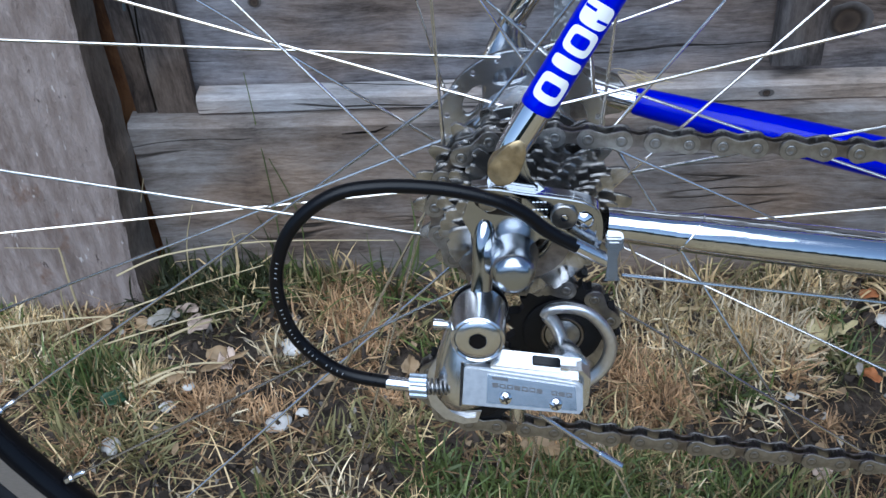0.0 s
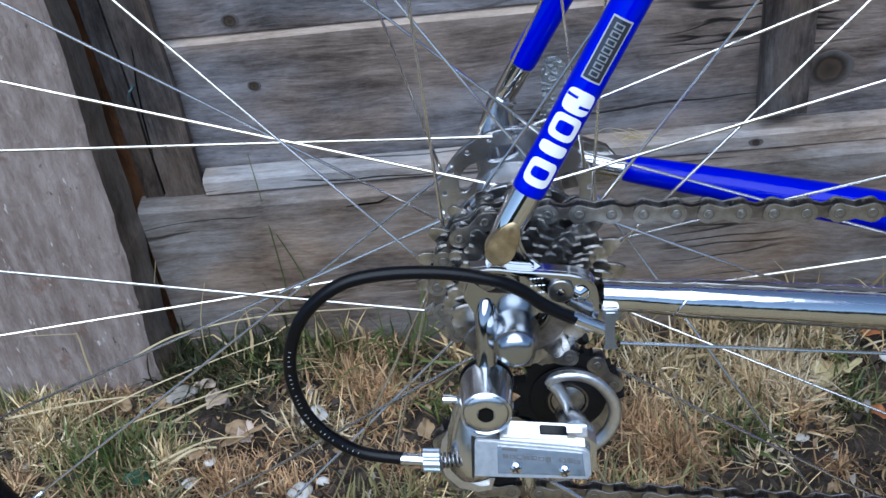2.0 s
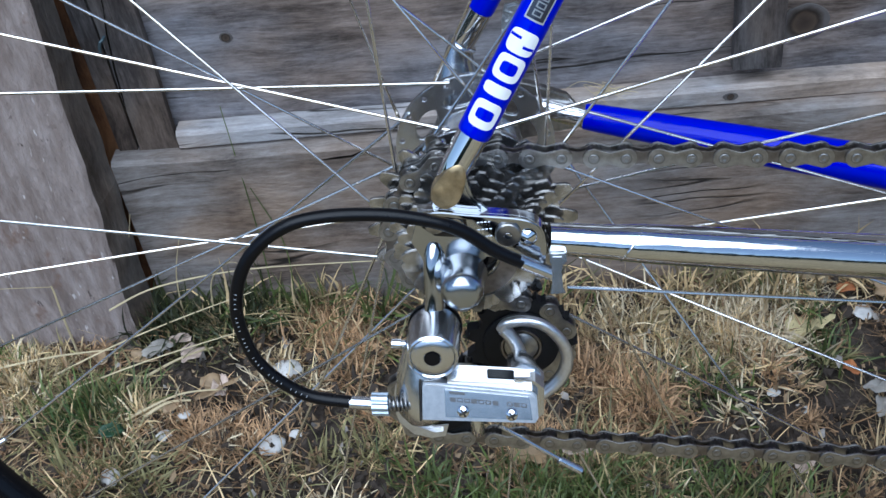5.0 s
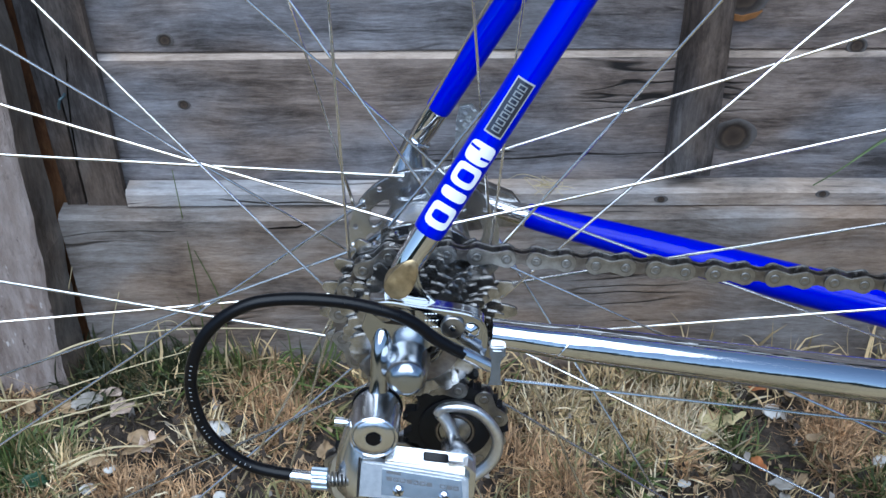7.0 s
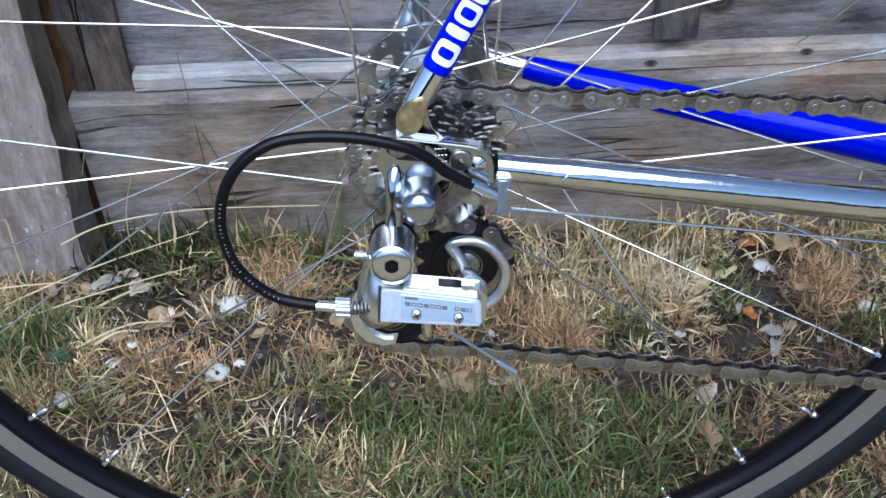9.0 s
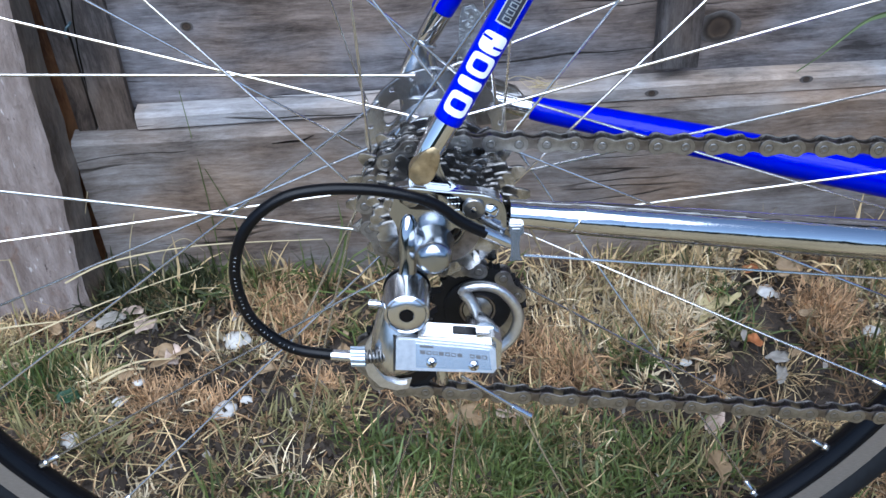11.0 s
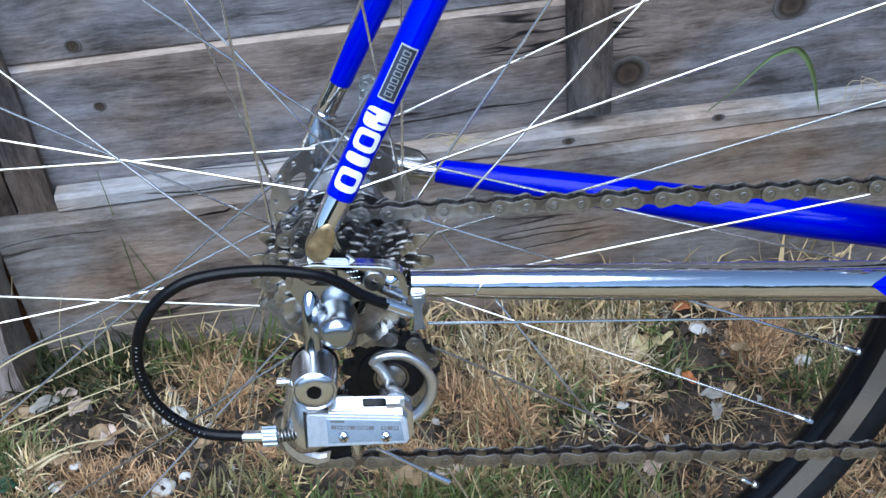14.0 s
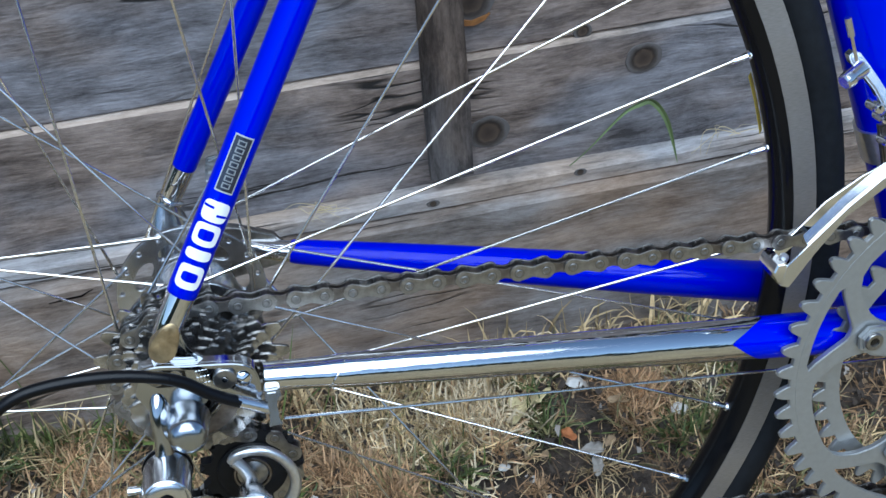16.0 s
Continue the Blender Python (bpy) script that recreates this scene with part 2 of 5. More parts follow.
def tube(points, radii, segs=16, caps=True, flat=1.0):
    """A swept round tube; flat squeezes it along its second axis."""
    P = [Vector(p) for p in points]
    R = radii if isinstance(radii, (list, tuple)) else [radii] * len(P)
    v, f, ref = [], [], None
    for i, p in enumerate(P):
        d = (P[min(i + 1, len(P) - 1)] - P[max(i - 1, 0)]).normalized()
        if ref is None:
            ref = d.orthogonal().normalized()
        ref = (ref - d * ref.dot(d)).normalized()
        o = d.cross(ref)
        for k in range(segs):
            a = 2 * math.pi * k / segs
            v.append(tuple(p + (ref * math.cos(a) + o * math.sin(a) * flat) * R[i]))
    for i in range(len(P) - 1):
        for k in range(segs):
            a, b = i * segs + k, i * segs + (k + 1) % segs
            f.append((a, b, b + segs, a + segs))
    if caps:
        f.append(tuple(range(segs - 1, -1, -1)))
        f.append(tuple((len(P) - 1) * segs + k for k in range(segs)))
    return v, f


def lathe(profile, centre=(0, 0, 0), segs=64, closed=False):
    """Turned about the y axis: profile of (radius, y)."""
    v, f, n = [], [], len(profile)
    for k in range(segs):
        a = 2 * math.pi * k / segs
        for r, y in profile:
            v.append((centre[0] + r * math.cos(a), centre[1] + y, centre[2] + r * math.sin(a)))
    for k in range(segs):
        for i in range(n if closed else n - 1):
            j = (i + 1) % n
            a, b = k * n, (k + 1) % segs * n
            f.append((a + i, a + j, b + j, b + i))
    return v, f


def inside(p, loop):
    hit = False
    for (x0, y0), (x1, y1) in zip(loop, loop[1:] + loop[:1]):
        if (y0 > p[1]) != (y1 > p[1]) and p[0] < (x1 - x0) * (p[1] - y0) / (y1 - y0) + x0:
            hit = not hit
    return hit


def plate(outline, y0, y1, holes=(), bevel=0.0):
    """A flat plate in the xz plane from y0 to y1, with holes and rounded edges."""
    pts, edges = [], []
    for loop in (outline, *holes):
        k = len(pts)
        pts += [Vector(p) for p in loop]
        edges += [(k + i, k + (i + 1) % len(loop)) for i in range(len(loop))]
    vs, _, fs, _, _, _ = delaunay_2d_cdt(pts, edges, [], 1, 1e-5)
    bm = bmesh.new()
    bv = [bm.verts.new((p.x, y0, p.y)) for p in vs]
    for f in fs:
        c = sum((vs[i] for i in f), Vector((0, 0))) / len(f)
        if inside(c, outline) and not any(inside(c, h) for h in holes):
            bm.faces.new([bv[i] for i in f])
    bmesh.ops.delete(bm, geom=[v for v in bm.verts if not v.link_faces], context="VERTS")
    got = bmesh.ops.extrude_face_region(bm, geom=bm.faces[:])
    bmesh.ops.translate(bm, vec=(0, y1 - y0, 0), verts=[g for g in got["geom"] if isinstance(g, bmesh.types.BMVert)])
    bmesh.ops.recalc_face_normals(bm, faces=bm.faces[:])
    if bevel:
        rim = [e for e in bm.edges if len(e.link_faces) == 2 and e.calc_face_angle(0) > 1.0 and abs(e.verts[0].co.y - e.verts[1].co.y) < 1e-6]
        bmesh.ops.bevel(bm, geom=rim, offset=bevel, segments=2, affect="EDGES", clamp_overlap=True)
    bm.verts.index_update()
    out = [tuple(v.co) for v in bm.verts], [tuple(v.index for v in f.verts) for f in bm.faces]
    bm.free()
    return out


def block(x0, x1, y0, y1, z0, z1, bevel=0.0):
    bm = bmesh.new()
    bmesh.ops.create_cube(bm, size=1)
    for v in bm.verts:
        v.co = Vector(((x0 + x1) / 2 + v.co.x * (x1 - x0), (y0 + y1) / 2 + v.co.y * (y1 - y0), (z0 + z1) / 2 + v.co.z * (z1 - z0)))
    if bevel:
        bmesh.ops.bevel(bm, geom=bm.edges[:], offset=bevel, segments=2, affect="EDGES")
    bm.verts.index_update()
    out = [tuple(v.co) for v in bm.verts], [tuple(v.index for v in f.verts) for f in bm.faces]
    bm.free()
    return out


def ring(cx, cz, r, n=24, start=0.0, rz=None):
    return [(cx + r * math.cos(start + 2 * math.pi * k / n), cz + (rz or r) * math.sin(start + 2 * math.pi * k / n)) for k in range(n)]


def smooth_path(points, per=8):
    """A Catmull-Rom line through points."""
    P = [Vector(p) for p in points]
    out = []
    for i in range(len(P) - 1):
        a, b, c, d = P[max(i - 1, 0)], P[i], P[i + 1], P[min(i + 2, len(P) - 1)]
        for k in range(per):
            t = k / per
            out.append(0.5 * (2 * b + (c - a) * t + (2 * a - 5 * b + 4 * c - d) * t * t + (3 * b - a - 3 * c + d) * t ** 3))
    return out + [P[-1]]


# ================= ground and fence =================
gx = np.concatenate([np.linspace(-300, -2, 12), np.linspace(-1.4, 1.4, 113), np.linspace(2, 300, 12)])
gy = np.concatenate([np.linspace(-300, -2, 12), np.linspace(-1.2, 0.8, 81), np.linspace(2, 300, 12)])
gv, gf = [], []
for j, y in enumerate(gy):
    for i, x in enumerate(gx):
        near = max(abs(x), abs(y)) < 1.3
        gv.append((x, y, (0.010 * noise.noise((x * 6, y * 6, 0)) + 0.005 * noise.noise((x * 25, y * 25, 3)) - 0.004) if near else -0.004))
for j in range(len(gy) - 1):
    for i in range(len(gx) - 1):
        a = j * len(gx) + i
        gf.append((a, a + 1, a + 1 + len(gx), a + len(gx)))
ground = part("ground", (gv, gf), M_SOIL)
ground.data.materials.append(M_LAWN)
for p_ in ground.data.polygons:
    if abs(p_.center.x - 0.05) > 0.75 or not -0.25 < p_.center.y < 0.42:
        p_.material_index = 1
tagged(ground, "dry brown soil under sparse parched lawn", "ground", kind="structure")

# unseen wall, added so that the chrome reflects a dark horizon
hv, hf = [], []
UNSEEN_WALL = [(-7, 0.4), (-7.5, -3), (-6, -6.5), (0, -7.2), (6, -6.5), (7.5, -3), (7, 0.4)]
for x, y in UNSEEN_WALL:
    hv += [(x, y, -0.1), (x, y, 1.35)]
for k in range(len(UNSEEN_WALL) - 1):
    hf.append((2 * k, 2 * k + 1, 2 * k + 3, 2 * k + 2))
M_UNSEEN_WALL = mat("unseen_wall_dark", (0.035, 0.045, 0.03), 0.9, noise_scale=6, vary=0.6)
tagged(part("wall_unseen", (hv, hf), M_UNSEEN_WALL, None, smooth=False), "plain dark unseen wall added behind the lawn to darken the chrome's reflections", "wall", kind="structure")

fence = tagged(new("fence"), "weathered grey wooden fence of overlapping horizontal boards", "fence")


def board(name, x0, x1, y0, y1, z0, z1, material, label="", wob=0.0015, lean=0.0, edge=None):
    """A timber with slightly uneven, worn edges; lean tips its top back, edge paints sky light on its top."""
    bm = bmesh.new()
    nx = max(2, int((x1 - x0) / 0.05))
    rings = []
    sec = [(y0, z0 + 0.002), (y0 + 0.002, z0), (y1, z0), (y1, z1), (y0 + (0.005 if edge else 0.003), z1), (y0, z1 - (0.002 if edge else 0.003))]
    for i in range(nx + 1):
        x = x0 + (x1 - x0) * i / nx
        w = wob * noise.noise((x * 5, z0 * 40, y0 * 30))
        w2 = wob * noise.noise((x * 6 + 9, z1 * 40, 5))
        rings.append([bm.verts.new((x, y + (z - z0) * lean + w2 * 0.6, z + (w if z < (z0 + z1) / 2 else w2))) for y, z in sec])
    for a, b in zip(rings, rings[1:]):
        for k in range(6):
            bm.faces.new((a[k], a[(k + 1) % 6], b[(k + 1) % 6], b[k]))
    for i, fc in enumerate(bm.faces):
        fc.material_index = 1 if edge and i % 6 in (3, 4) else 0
    bm.faces.new(rings[0][::-1]), bm.faces.new(rings[-1])
    bmesh.ops.recalc_face_normals(bm, faces=bm.faces[:])
    ob = part(name, bm, material, fence, label, smooth=False)
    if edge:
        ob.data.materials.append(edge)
    return ob


board("sleeper", -0.2845, 1.6, 0.335, 0.385, -0.02, 0.160, W_SLEEPER, "thick brown-grey bottom board")
board("rail", -0.233, 1.6, 0.346, 0.3615, 0.1605, 0.1757, W_RAIL, "pale grey bottom rail")
zz = 0.170
for k in range(12):
    # paler top edges: light from the sky put into the colour
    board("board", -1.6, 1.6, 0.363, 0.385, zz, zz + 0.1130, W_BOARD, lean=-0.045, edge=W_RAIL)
    zz += 0.1132


def upright(x0, x1, y0, y1, z0, z1, label, material=W_BATTEN):
    v, f = [], []
    n = int((z1 - z0) / 0.03)
    for i in range(n + 1):
        z = z0 + (z1 - z0) * i / n
        w = 0.0015 * noise.noise((x0 * 30, 1, z * 14))
        w2 = 0.0015 * noise.noise((x1 * 30, 4, z * 14))
        v += [(x0 + w, y0, z), (x1 + w2, y0 + w, z), (x1 + w2, y1, z), (x0 + w, y1, z)]
    for i in range(n):
        for k in range(4):
            a, b = i * 4 + k, i * 4 + (k + 1) % 4
            f.append((a, b, b + 4, a + 4))
    f += [(3, 2, 1, 0), tuple(n * 4 + k for k in range(4))]
    return part("batten", (v, f), material, fence, label, smooth=False)


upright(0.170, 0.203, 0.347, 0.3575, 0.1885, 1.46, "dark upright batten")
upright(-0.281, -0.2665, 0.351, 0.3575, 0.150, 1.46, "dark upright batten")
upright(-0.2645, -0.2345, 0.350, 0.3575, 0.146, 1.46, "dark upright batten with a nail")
W_RUST = wood("rusty_brown_timber", (0.03, 0.013, 0.006), (0.095, 0.042, 0.016), (0.18, 0.095, 0.042), 20.0, 2, 0.0008, 0.02, 0.0)
upright(-0.315, -0.2815, 0.354, 0.3575, 0.0, 1.46, "rust-brown edge strip", W_RUST)
# leaning rough post in front of the fence
v, f = [], []
for i in range(121):
    z = -0.03 + i * 0.0125
    dx, dy = 0.06 * z, 0.004 * z
    w = 0.004 * noise.noise((3, 1, z * 9)) + 0.002 * noise.noise((7, 2, z * 40))
    v += [(-0.434 + dx, 0.302 + dy, z), (-0.304 + dx + w, 0.302 + dy, z), (-0.3005 + dx + w, 0.304 + dy, z), (-0.291 + 0.035 * z + w, 0.3345 + 0.004 * z, z), (-0.434 + dx, 0.3345 + 0.004 * z, z)]
for i in range(120):
    for k in range(5):
        a, b = i * 5 + k, i * 5 + (k + 1) % 5
        f.append((a, b, b + 5, a + 5))
f.append(tuple(600 + k for k in range(5)))
post = part("fence_post", (v, f), W_POST, None, smooth=False)
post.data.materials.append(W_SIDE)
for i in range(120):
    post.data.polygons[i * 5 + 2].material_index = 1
tagged(post, "pale rough-sawn wooden post leaning at the fence", "post")


def knot_wood():
    m = bpy.data.materials.new("knot_wood")
    m.use_nodes = True
    n, l = m.node_tree.nodes, m.node_tree.links
    tc, tx, ad, ln, cr, bu = [n.new("ShaderNode" + k) for k in ("TexCoord", "TexNoise", "MixRGB", "VectorMath", "ValToRGB", "Bump")]
    tx.inputs["Scale"].default_value, tx.inputs["Detail"].default_value = 1.6, 3
    ad.blend_type = "LINEAR_LIGHT"
    ad.inputs[0].default_value = 0.2
    ln.operation = "LENGTH"
    l.new(tc.outputs["Object"], tx.inputs["Vector"]), l.new(tc.outputs["Object"], ad.inputs[1]), l.new(tx.outputs["Color"], ad.inputs[2])
    l.new(ad.outputs[0], ln.inputs[0]), l.new(ln.outputs["Value"], cr.inputs[0])
    e = cr.color_ramp.elements
    e[0].position, e[0].color = 0.0, (0.028, 0.018, 0.012, 1)
    e[1].position, e[1].color = 1.0, (0.115, 0.103, 0.098, 1)
    for pos, col in ((0.30, (0.05, 0.034, 0.023, 1)), (0.52, (0.07, 0.048, 0.032, 1)), (0.66, (0.026, 0.018, 0.013, 1)), (0.78, (0.05, 0.040, 0.033, 1)), (0.90, (0.085, 0.072, 0.065, 1))):
        e.new(pos).color = col
    l.new(cr.outputs[0], n["Principled BSDF"].inputs["Base Color"])
    n["Principled BSDF"].inputs["Roughness"].default_value = 0.85
    bu.inputs["Distance"].default_value = 0.0008
    l.new(tx.outputs["Fac"], bu.inputs["Height"]), l.new(bu.outputs[0], n["Principled BSDF"].inputs["Normal"])
    return m


W_KNOTS = knot_wood()


def knot(x, z, r, y=None, wide=1.15):
    """A flat knot flush with its board, dished in its middle."""
    g = lathe([(0.0001, 0.02), (0.35, 0.012), (0.62, 0.03), (0.72, -0.03), (1.0, 0.0), (1.02, 0.2)], (0, 0, 0), 32)
    vv = [(a * wide * (1 + 0.10 * noise.noise((a * 2, c * 2, x * 40))), b, c * (1 + 0.10 * noise.noise((c * 2, a * 2, z * 40)))) for a, b, c in g[0]]
    ob = part("knot", (vv, g[1]), W_KNOTS, fence, "dark ringed knot in the board")
    yy = 0.3618 - (z - 0.170) % 0.1132 * 0.045 if y is None else y
    ob.matrix_basis = pose(x, yy, z, 2 if y is None else 0) @ Matrix.Scale(r * 1.02, 4)
    return ob


for x, z, r in ((0.2190, 0.2145, 0.0140), (0.341, 0.258, 0.0125), (0.211, 0.326, 0.0145), (-0.186, 0.2945, 0.0052), (-0.180, 0.244, 0.0040), (0.294, 0.287, 0.0060)):
    knot(x, z, r)
part("resin_streak", plate([(0.198, 0.3125), (0.204, 0.3085), (0.212, 0.3075), (0.220, 0.3105), (0.224, 0.315), (0.218, 0.3135), (0.211, 0.3115), (0.203, 0.3135)], 0.3588, 0.3612), mat("orange_resin", (0.22, 0.095, 0.025), 0.7, noise_scale=90, vary=0.5), fence, "orange-brown resin streak under a knot", False)
part("split", plate([(-0.1286, 0.1500), (-0.1150, 0.1518), (-0.1046, 0.1520), (-0.0950, 0.1560), (-0.1040, 0.1508), (-0.1150, 0.1503)], 0.3332, 0.3340), mat("dark_crack", (0.008, 0.006, 0.005), 0.9, spec=0.1), fence, "dark split in the bottom board", False)
for x, z in ((0.2880, 0.1725), (0.1690, 0.1680)):
    knot(x, z, 0.0030, 0.3452, 1.7)
part("nail", tube([(-0.2613, 0.351, 0.2583), (-0.2613, 0.346, 0.2583), (-0.2633, 0.3445, 0.2573), (-0.2650, 0.3445, 0.2533), (-0.2655, 0.3448, 0.2493)], 0.0011, 8), mat("bluish_nail", (0.09, 0.13, 0.15), 0.6, 0.5), fence, "small bent blue-grey nail")
part("split", plate([(-0.2535, 0.290), (-0.2540, 0.282), (-0.2570, 0.270), (-0.2588, 0.261), (-0.2603, 0.247), (-0.2622, 0.233), (-0.2632, 0.215), (-0.2638, 0.198), (-0.2624, 0.214), (-0.2612, 0.233), (-0.2593, 0.248), (-0.2577, 0.262), (-0.2558, 0.272)], 0.3485, 0.3494), mat("dark_split", (0.006, 0.005, 0.004), 0.9, spec=0.1), fence, "dark split in the batten", False)

# ================= the bicycle =================
LEAN = radians(-11.0)
bike = tagged(new("bicycle"), "blue road bicycle with chromed stays leaning towards the fence", "bicycle")
bike.matrix_basis = Matrix.Rotation(LEAN, 4, "X") @ Matrix.Translation((0, 0, 0.336))


def bp(name, geo, material, parent=None, label="", smooth=True):
    return part(name, mm(geo), material, parent or bike, label, smooth)


# rear wheel
WC, GROW = Vector((-1.3, 0, 2.1)), 1.3
rim = bp("rim", lathe([(r + GROW, y) for r, y in ((300, -5), (298.6, 0), (300, 5), (304, 8.8), (307.5, 9.7), (309.5, 8.5), (302, 0), (309.5, -8.5), (307.5, -9.7), (304, -8.8))], WC, segs=144, closed=True), M_RIMBLACK, None, "black anodised rim")
bp("brake_track", join(lathe([(308.1, -9.9), (320.1, -10.1), (320.3, -8.2), (308.3, -8.2)], WC, segs=144, closed=True), lathe([(308.1, 8.2), (320.3, 8.2), (320.1, 10.1), (308.1, 9.9)], WC, segs=144, closed=True)), M_TRACK, rim, "worn silver braking band")
tp = []
for k in range(17):
    a = math.radians(-140 + 280 * k / 16)
    tp.append((327.2 + GROW + 10.6 * math.cos(a), 11.6 * math.sin(a)))
bp("tyre", lathe(tp, WC, segs=144, closed=True), M_RUBBER, None, "black narrow road tyre")
HC, NEAR_Y, FAR_Y = (3.0, 0.8), -15.2, 38.0  # the hub and its two flanges
hub = bp("hub", lathe([(7, -62), (7, -24), (15, -21), (15, -16), (13, -8), (12, 8), (13, 20), (15, 28), (18.5, 33), (20.5, 36.4), (20, 39.5), (12, 42), (9, 46), (7, 62), (4.9, 62), (4.9, 76), (0.1, 76)], (HC[0], 0, HC[1]), segs=48), M_ALLOY, None, "polished large-flange hub")


def flange(y, radius, hole):
    """A dished alloy disc with eight long slots and eighteen spoke holes."""
    holes = []
    for k in range(8):
        a = math.radians(101 + 45 * k)
        o = ring(0, 0, 1, 18)
        holes.append([(HC[0] + 26.2 * math.cos(a) - math.sin(a) * 8.2 * p + math.cos(a) * (3.7 * q - 0.9 * p * p), HC[1] + 26.2 * math.sin(a) + math.cos(a) * 8.2 * p + math.sin(a) * (3.7 * q - 0.9 * p * p)) for p, q in o])
    return plate(ring(HC[0], HC[1], radius, 72), y - 1.5, y + 1.5, [ring(HC[0], HC[1], 14.5, 24)] + holes + [ring(HC[0] + hole * math.cos(b), HC[1] + hole * math.sin(b), 1.1, 8) for b in [math.radians(8 + 20 * q) for q in range(18)]], 0.5)


bp("hub_flange", flange(FAR_Y, 37.6, 34.6), M_FLANGE, hub, "slotted hub flange")
bp("hub_flange", flange(NEAR_Y, 35.0, 31.9), M_FLANGE, hub, "slotted hub flange")
for k in range(36):
    ang = 8 + 10 * k
    side, turn, cross = {38: (-1, -1, 60.5), 28: (1, 1, 52.0), 18: (-1, 1, 65.5), 8: (1, -1, 63.0)}[ang % 40]
    a, h = math.radians(ang - 0.7), math.radians(ang + turn * cross)
    y, hole = (NEAR_Y, 32.6) if side < 0 else (FAR_Y, 35.6)
    out = (2.4 if turn * side > 0 else -2.4)
    n0, h0 = Vector((1.2, 0, 3.1)) + Vector((297.3 * math.cos(a), side * 1.0, 297.3 * math.sin(a))), Vector((HC[0] + hole * math.cos(h), y + out, HC[1] + hole * math.sin(h)))
    d = (n0 - h0).normalized()
    sp = bp("spoke", join(tube([h0 + Vector((0, -out * 1.6, 0)), h0 + Vector((0, -out * 0.3, 0)), h0, h0 + d * 2, h0 + d * 30, n0], [1.0, 1.0, 1.0, 1.0, 0.70, 0.70], 8)), M_SPOKE, rim)
    bp("nipple", tube([n0 - d * 9, n0 - d * 8.5, n0 - d * 1, n0, n0 + d * 4], [1.4, 1.75, 1.75, 2.6, 2.6], 8), M_ALLOY, rim)


bp("rim_decal", ([(WC.x + (r + GROW) * math.cos(a), y, WC.z + (r + GROW) * math.sin(a)) for a in [math.radians(8.6 + 6.2 * k / 16) for k in range(17)] for r, y in ((297.4, 4.6), (300.6, 8.4))], [(2 * k, 2 * k + 1, 2 * k + 3, 2 * k + 2) for k in range(16)]), M_YELLOW, rim, "yellow rim decal")

# freewheel
def gear(n, tip=3.4, root=-3.6, broad=0.0):
    r = 12.7 / (2 * math.sin(math.pi / n))
    o = []
    for k in range(n):
        for u, h in ((-0.5, root), (-0.34, root), (-0.24 - broad * 0.6, -0.4), (-0.15 - broad, 2.0), (-0.07 - broad, tip), (0.07 + broad, tip), (0.15 + broad, 2.0), (0.24 + broad * 0.6, -0.4), (0.34, root)):
            a = 2 * math.pi * (k + u) / n
            o.append(((r + h) * math.cos(a), (r + h) * math.sin(a)))
    return o


SPROCKETS = ((20, -33.9), (17, -39.3), (15, -44.4), (14, -49.4), (13, -54.2), (12, -58.6))
for n, y in SPROCKETS:
    teeth = [(x_ + HC[0], z_ + HC[1]) for x_, z_ in gear(n, 3.4, -3.6, 0.025)]
    bp("sprocket", plate(teeth, y - 0.95, y + 0.95, [ring(HC[0], HC[1], 17 if n > 13 else 11, 24)], 0.22), M_COG, None, "toothed steel sprocket", False)
bp("freewheel_body", lathe([(17.2, -31), (19.5, -35), (19.5, -60), (16, -60.5), (12, -60.5), (12, -31)], (HC[0], 0, HC[1]), segs=36, closed=True), M_INNER, None, "greasy freewheel body")

# frame
RS0, RSD = Vector((-2.6, -70, 38)), Vector((45.5, 8, 73.6)).normalized()
LS0, LSD = Vector((-2, 70, 38)), Vector((45.5, -8, 73.6)).normalized()
frame_body = bp("seat_tube", tube([(394.5, 0, -72), (394.5 - 0.297 * 700, 0, -72 + 700)], 14.6, 40), M_BLUE, None, "blue enamelled seat tube")
bp("bottom_bracket_shell", tube([(389, -34, -72), (389, 34, -72)], 19.5, 32), M_BLUE)
bp("down_tube", tube([(392, 0, -72), (392 + 560, 0, -72 + 520)], 14.6, 24), M_BLUE)


def stay(p, d, mirror, label):
    ss = bp("seatstay", tube([p + d * 22.5, p + d * 23.2, p + d * 25, p + d * 120, p + d * 430], [5.7, 6.25, 6.4, 6.7, 6.9], 28), M_BLUE, None, label)
    bp("chromed_tip", tube([p - d * 4, p - d * 2, p + d * 4, p + d * 10, p + d * 26], [2.5, 4.4, 5.4, 5.9, 6.1], 24), M_CHROME, ss, "chromed stay end")
    return ss


rss = stay(RS0, RSD, 1, "blue seatstay with white lettering shapes and a dark oblong decal")
lss = stay(LS0, LSD, -1, "blue seatstay with chromed end")
# brazed cap on the stay's end, facing outwards
cap_n = Vector((0.02, -0.98, 0.045)).normalized()
u = (RSD - cap_n * RSD.dot(cap_n)).normalized()
w = cap_n.cross(u)
cp = RS0 + Vector((0.6, -5.9, 0.2))
cv, cf = [cp + cap_n * 0.2], []
for r, hgt in ((0.35, 0.2), (0.7, 0.17), (0.95, 0.1), (1.0, -0.25), (1.0, -6.0)):
    for k in range(24):
        a = 2 * math.pi * k / 24
        cv.append(cp + u * math.cos(a) * 7.6 * r * (1.55 if math.cos(a) > 0 else 0.95) + w * math.sin(a) * 5.6 * r * (1 - 0.12 * math.cos(a)) + cap_n * hgt)
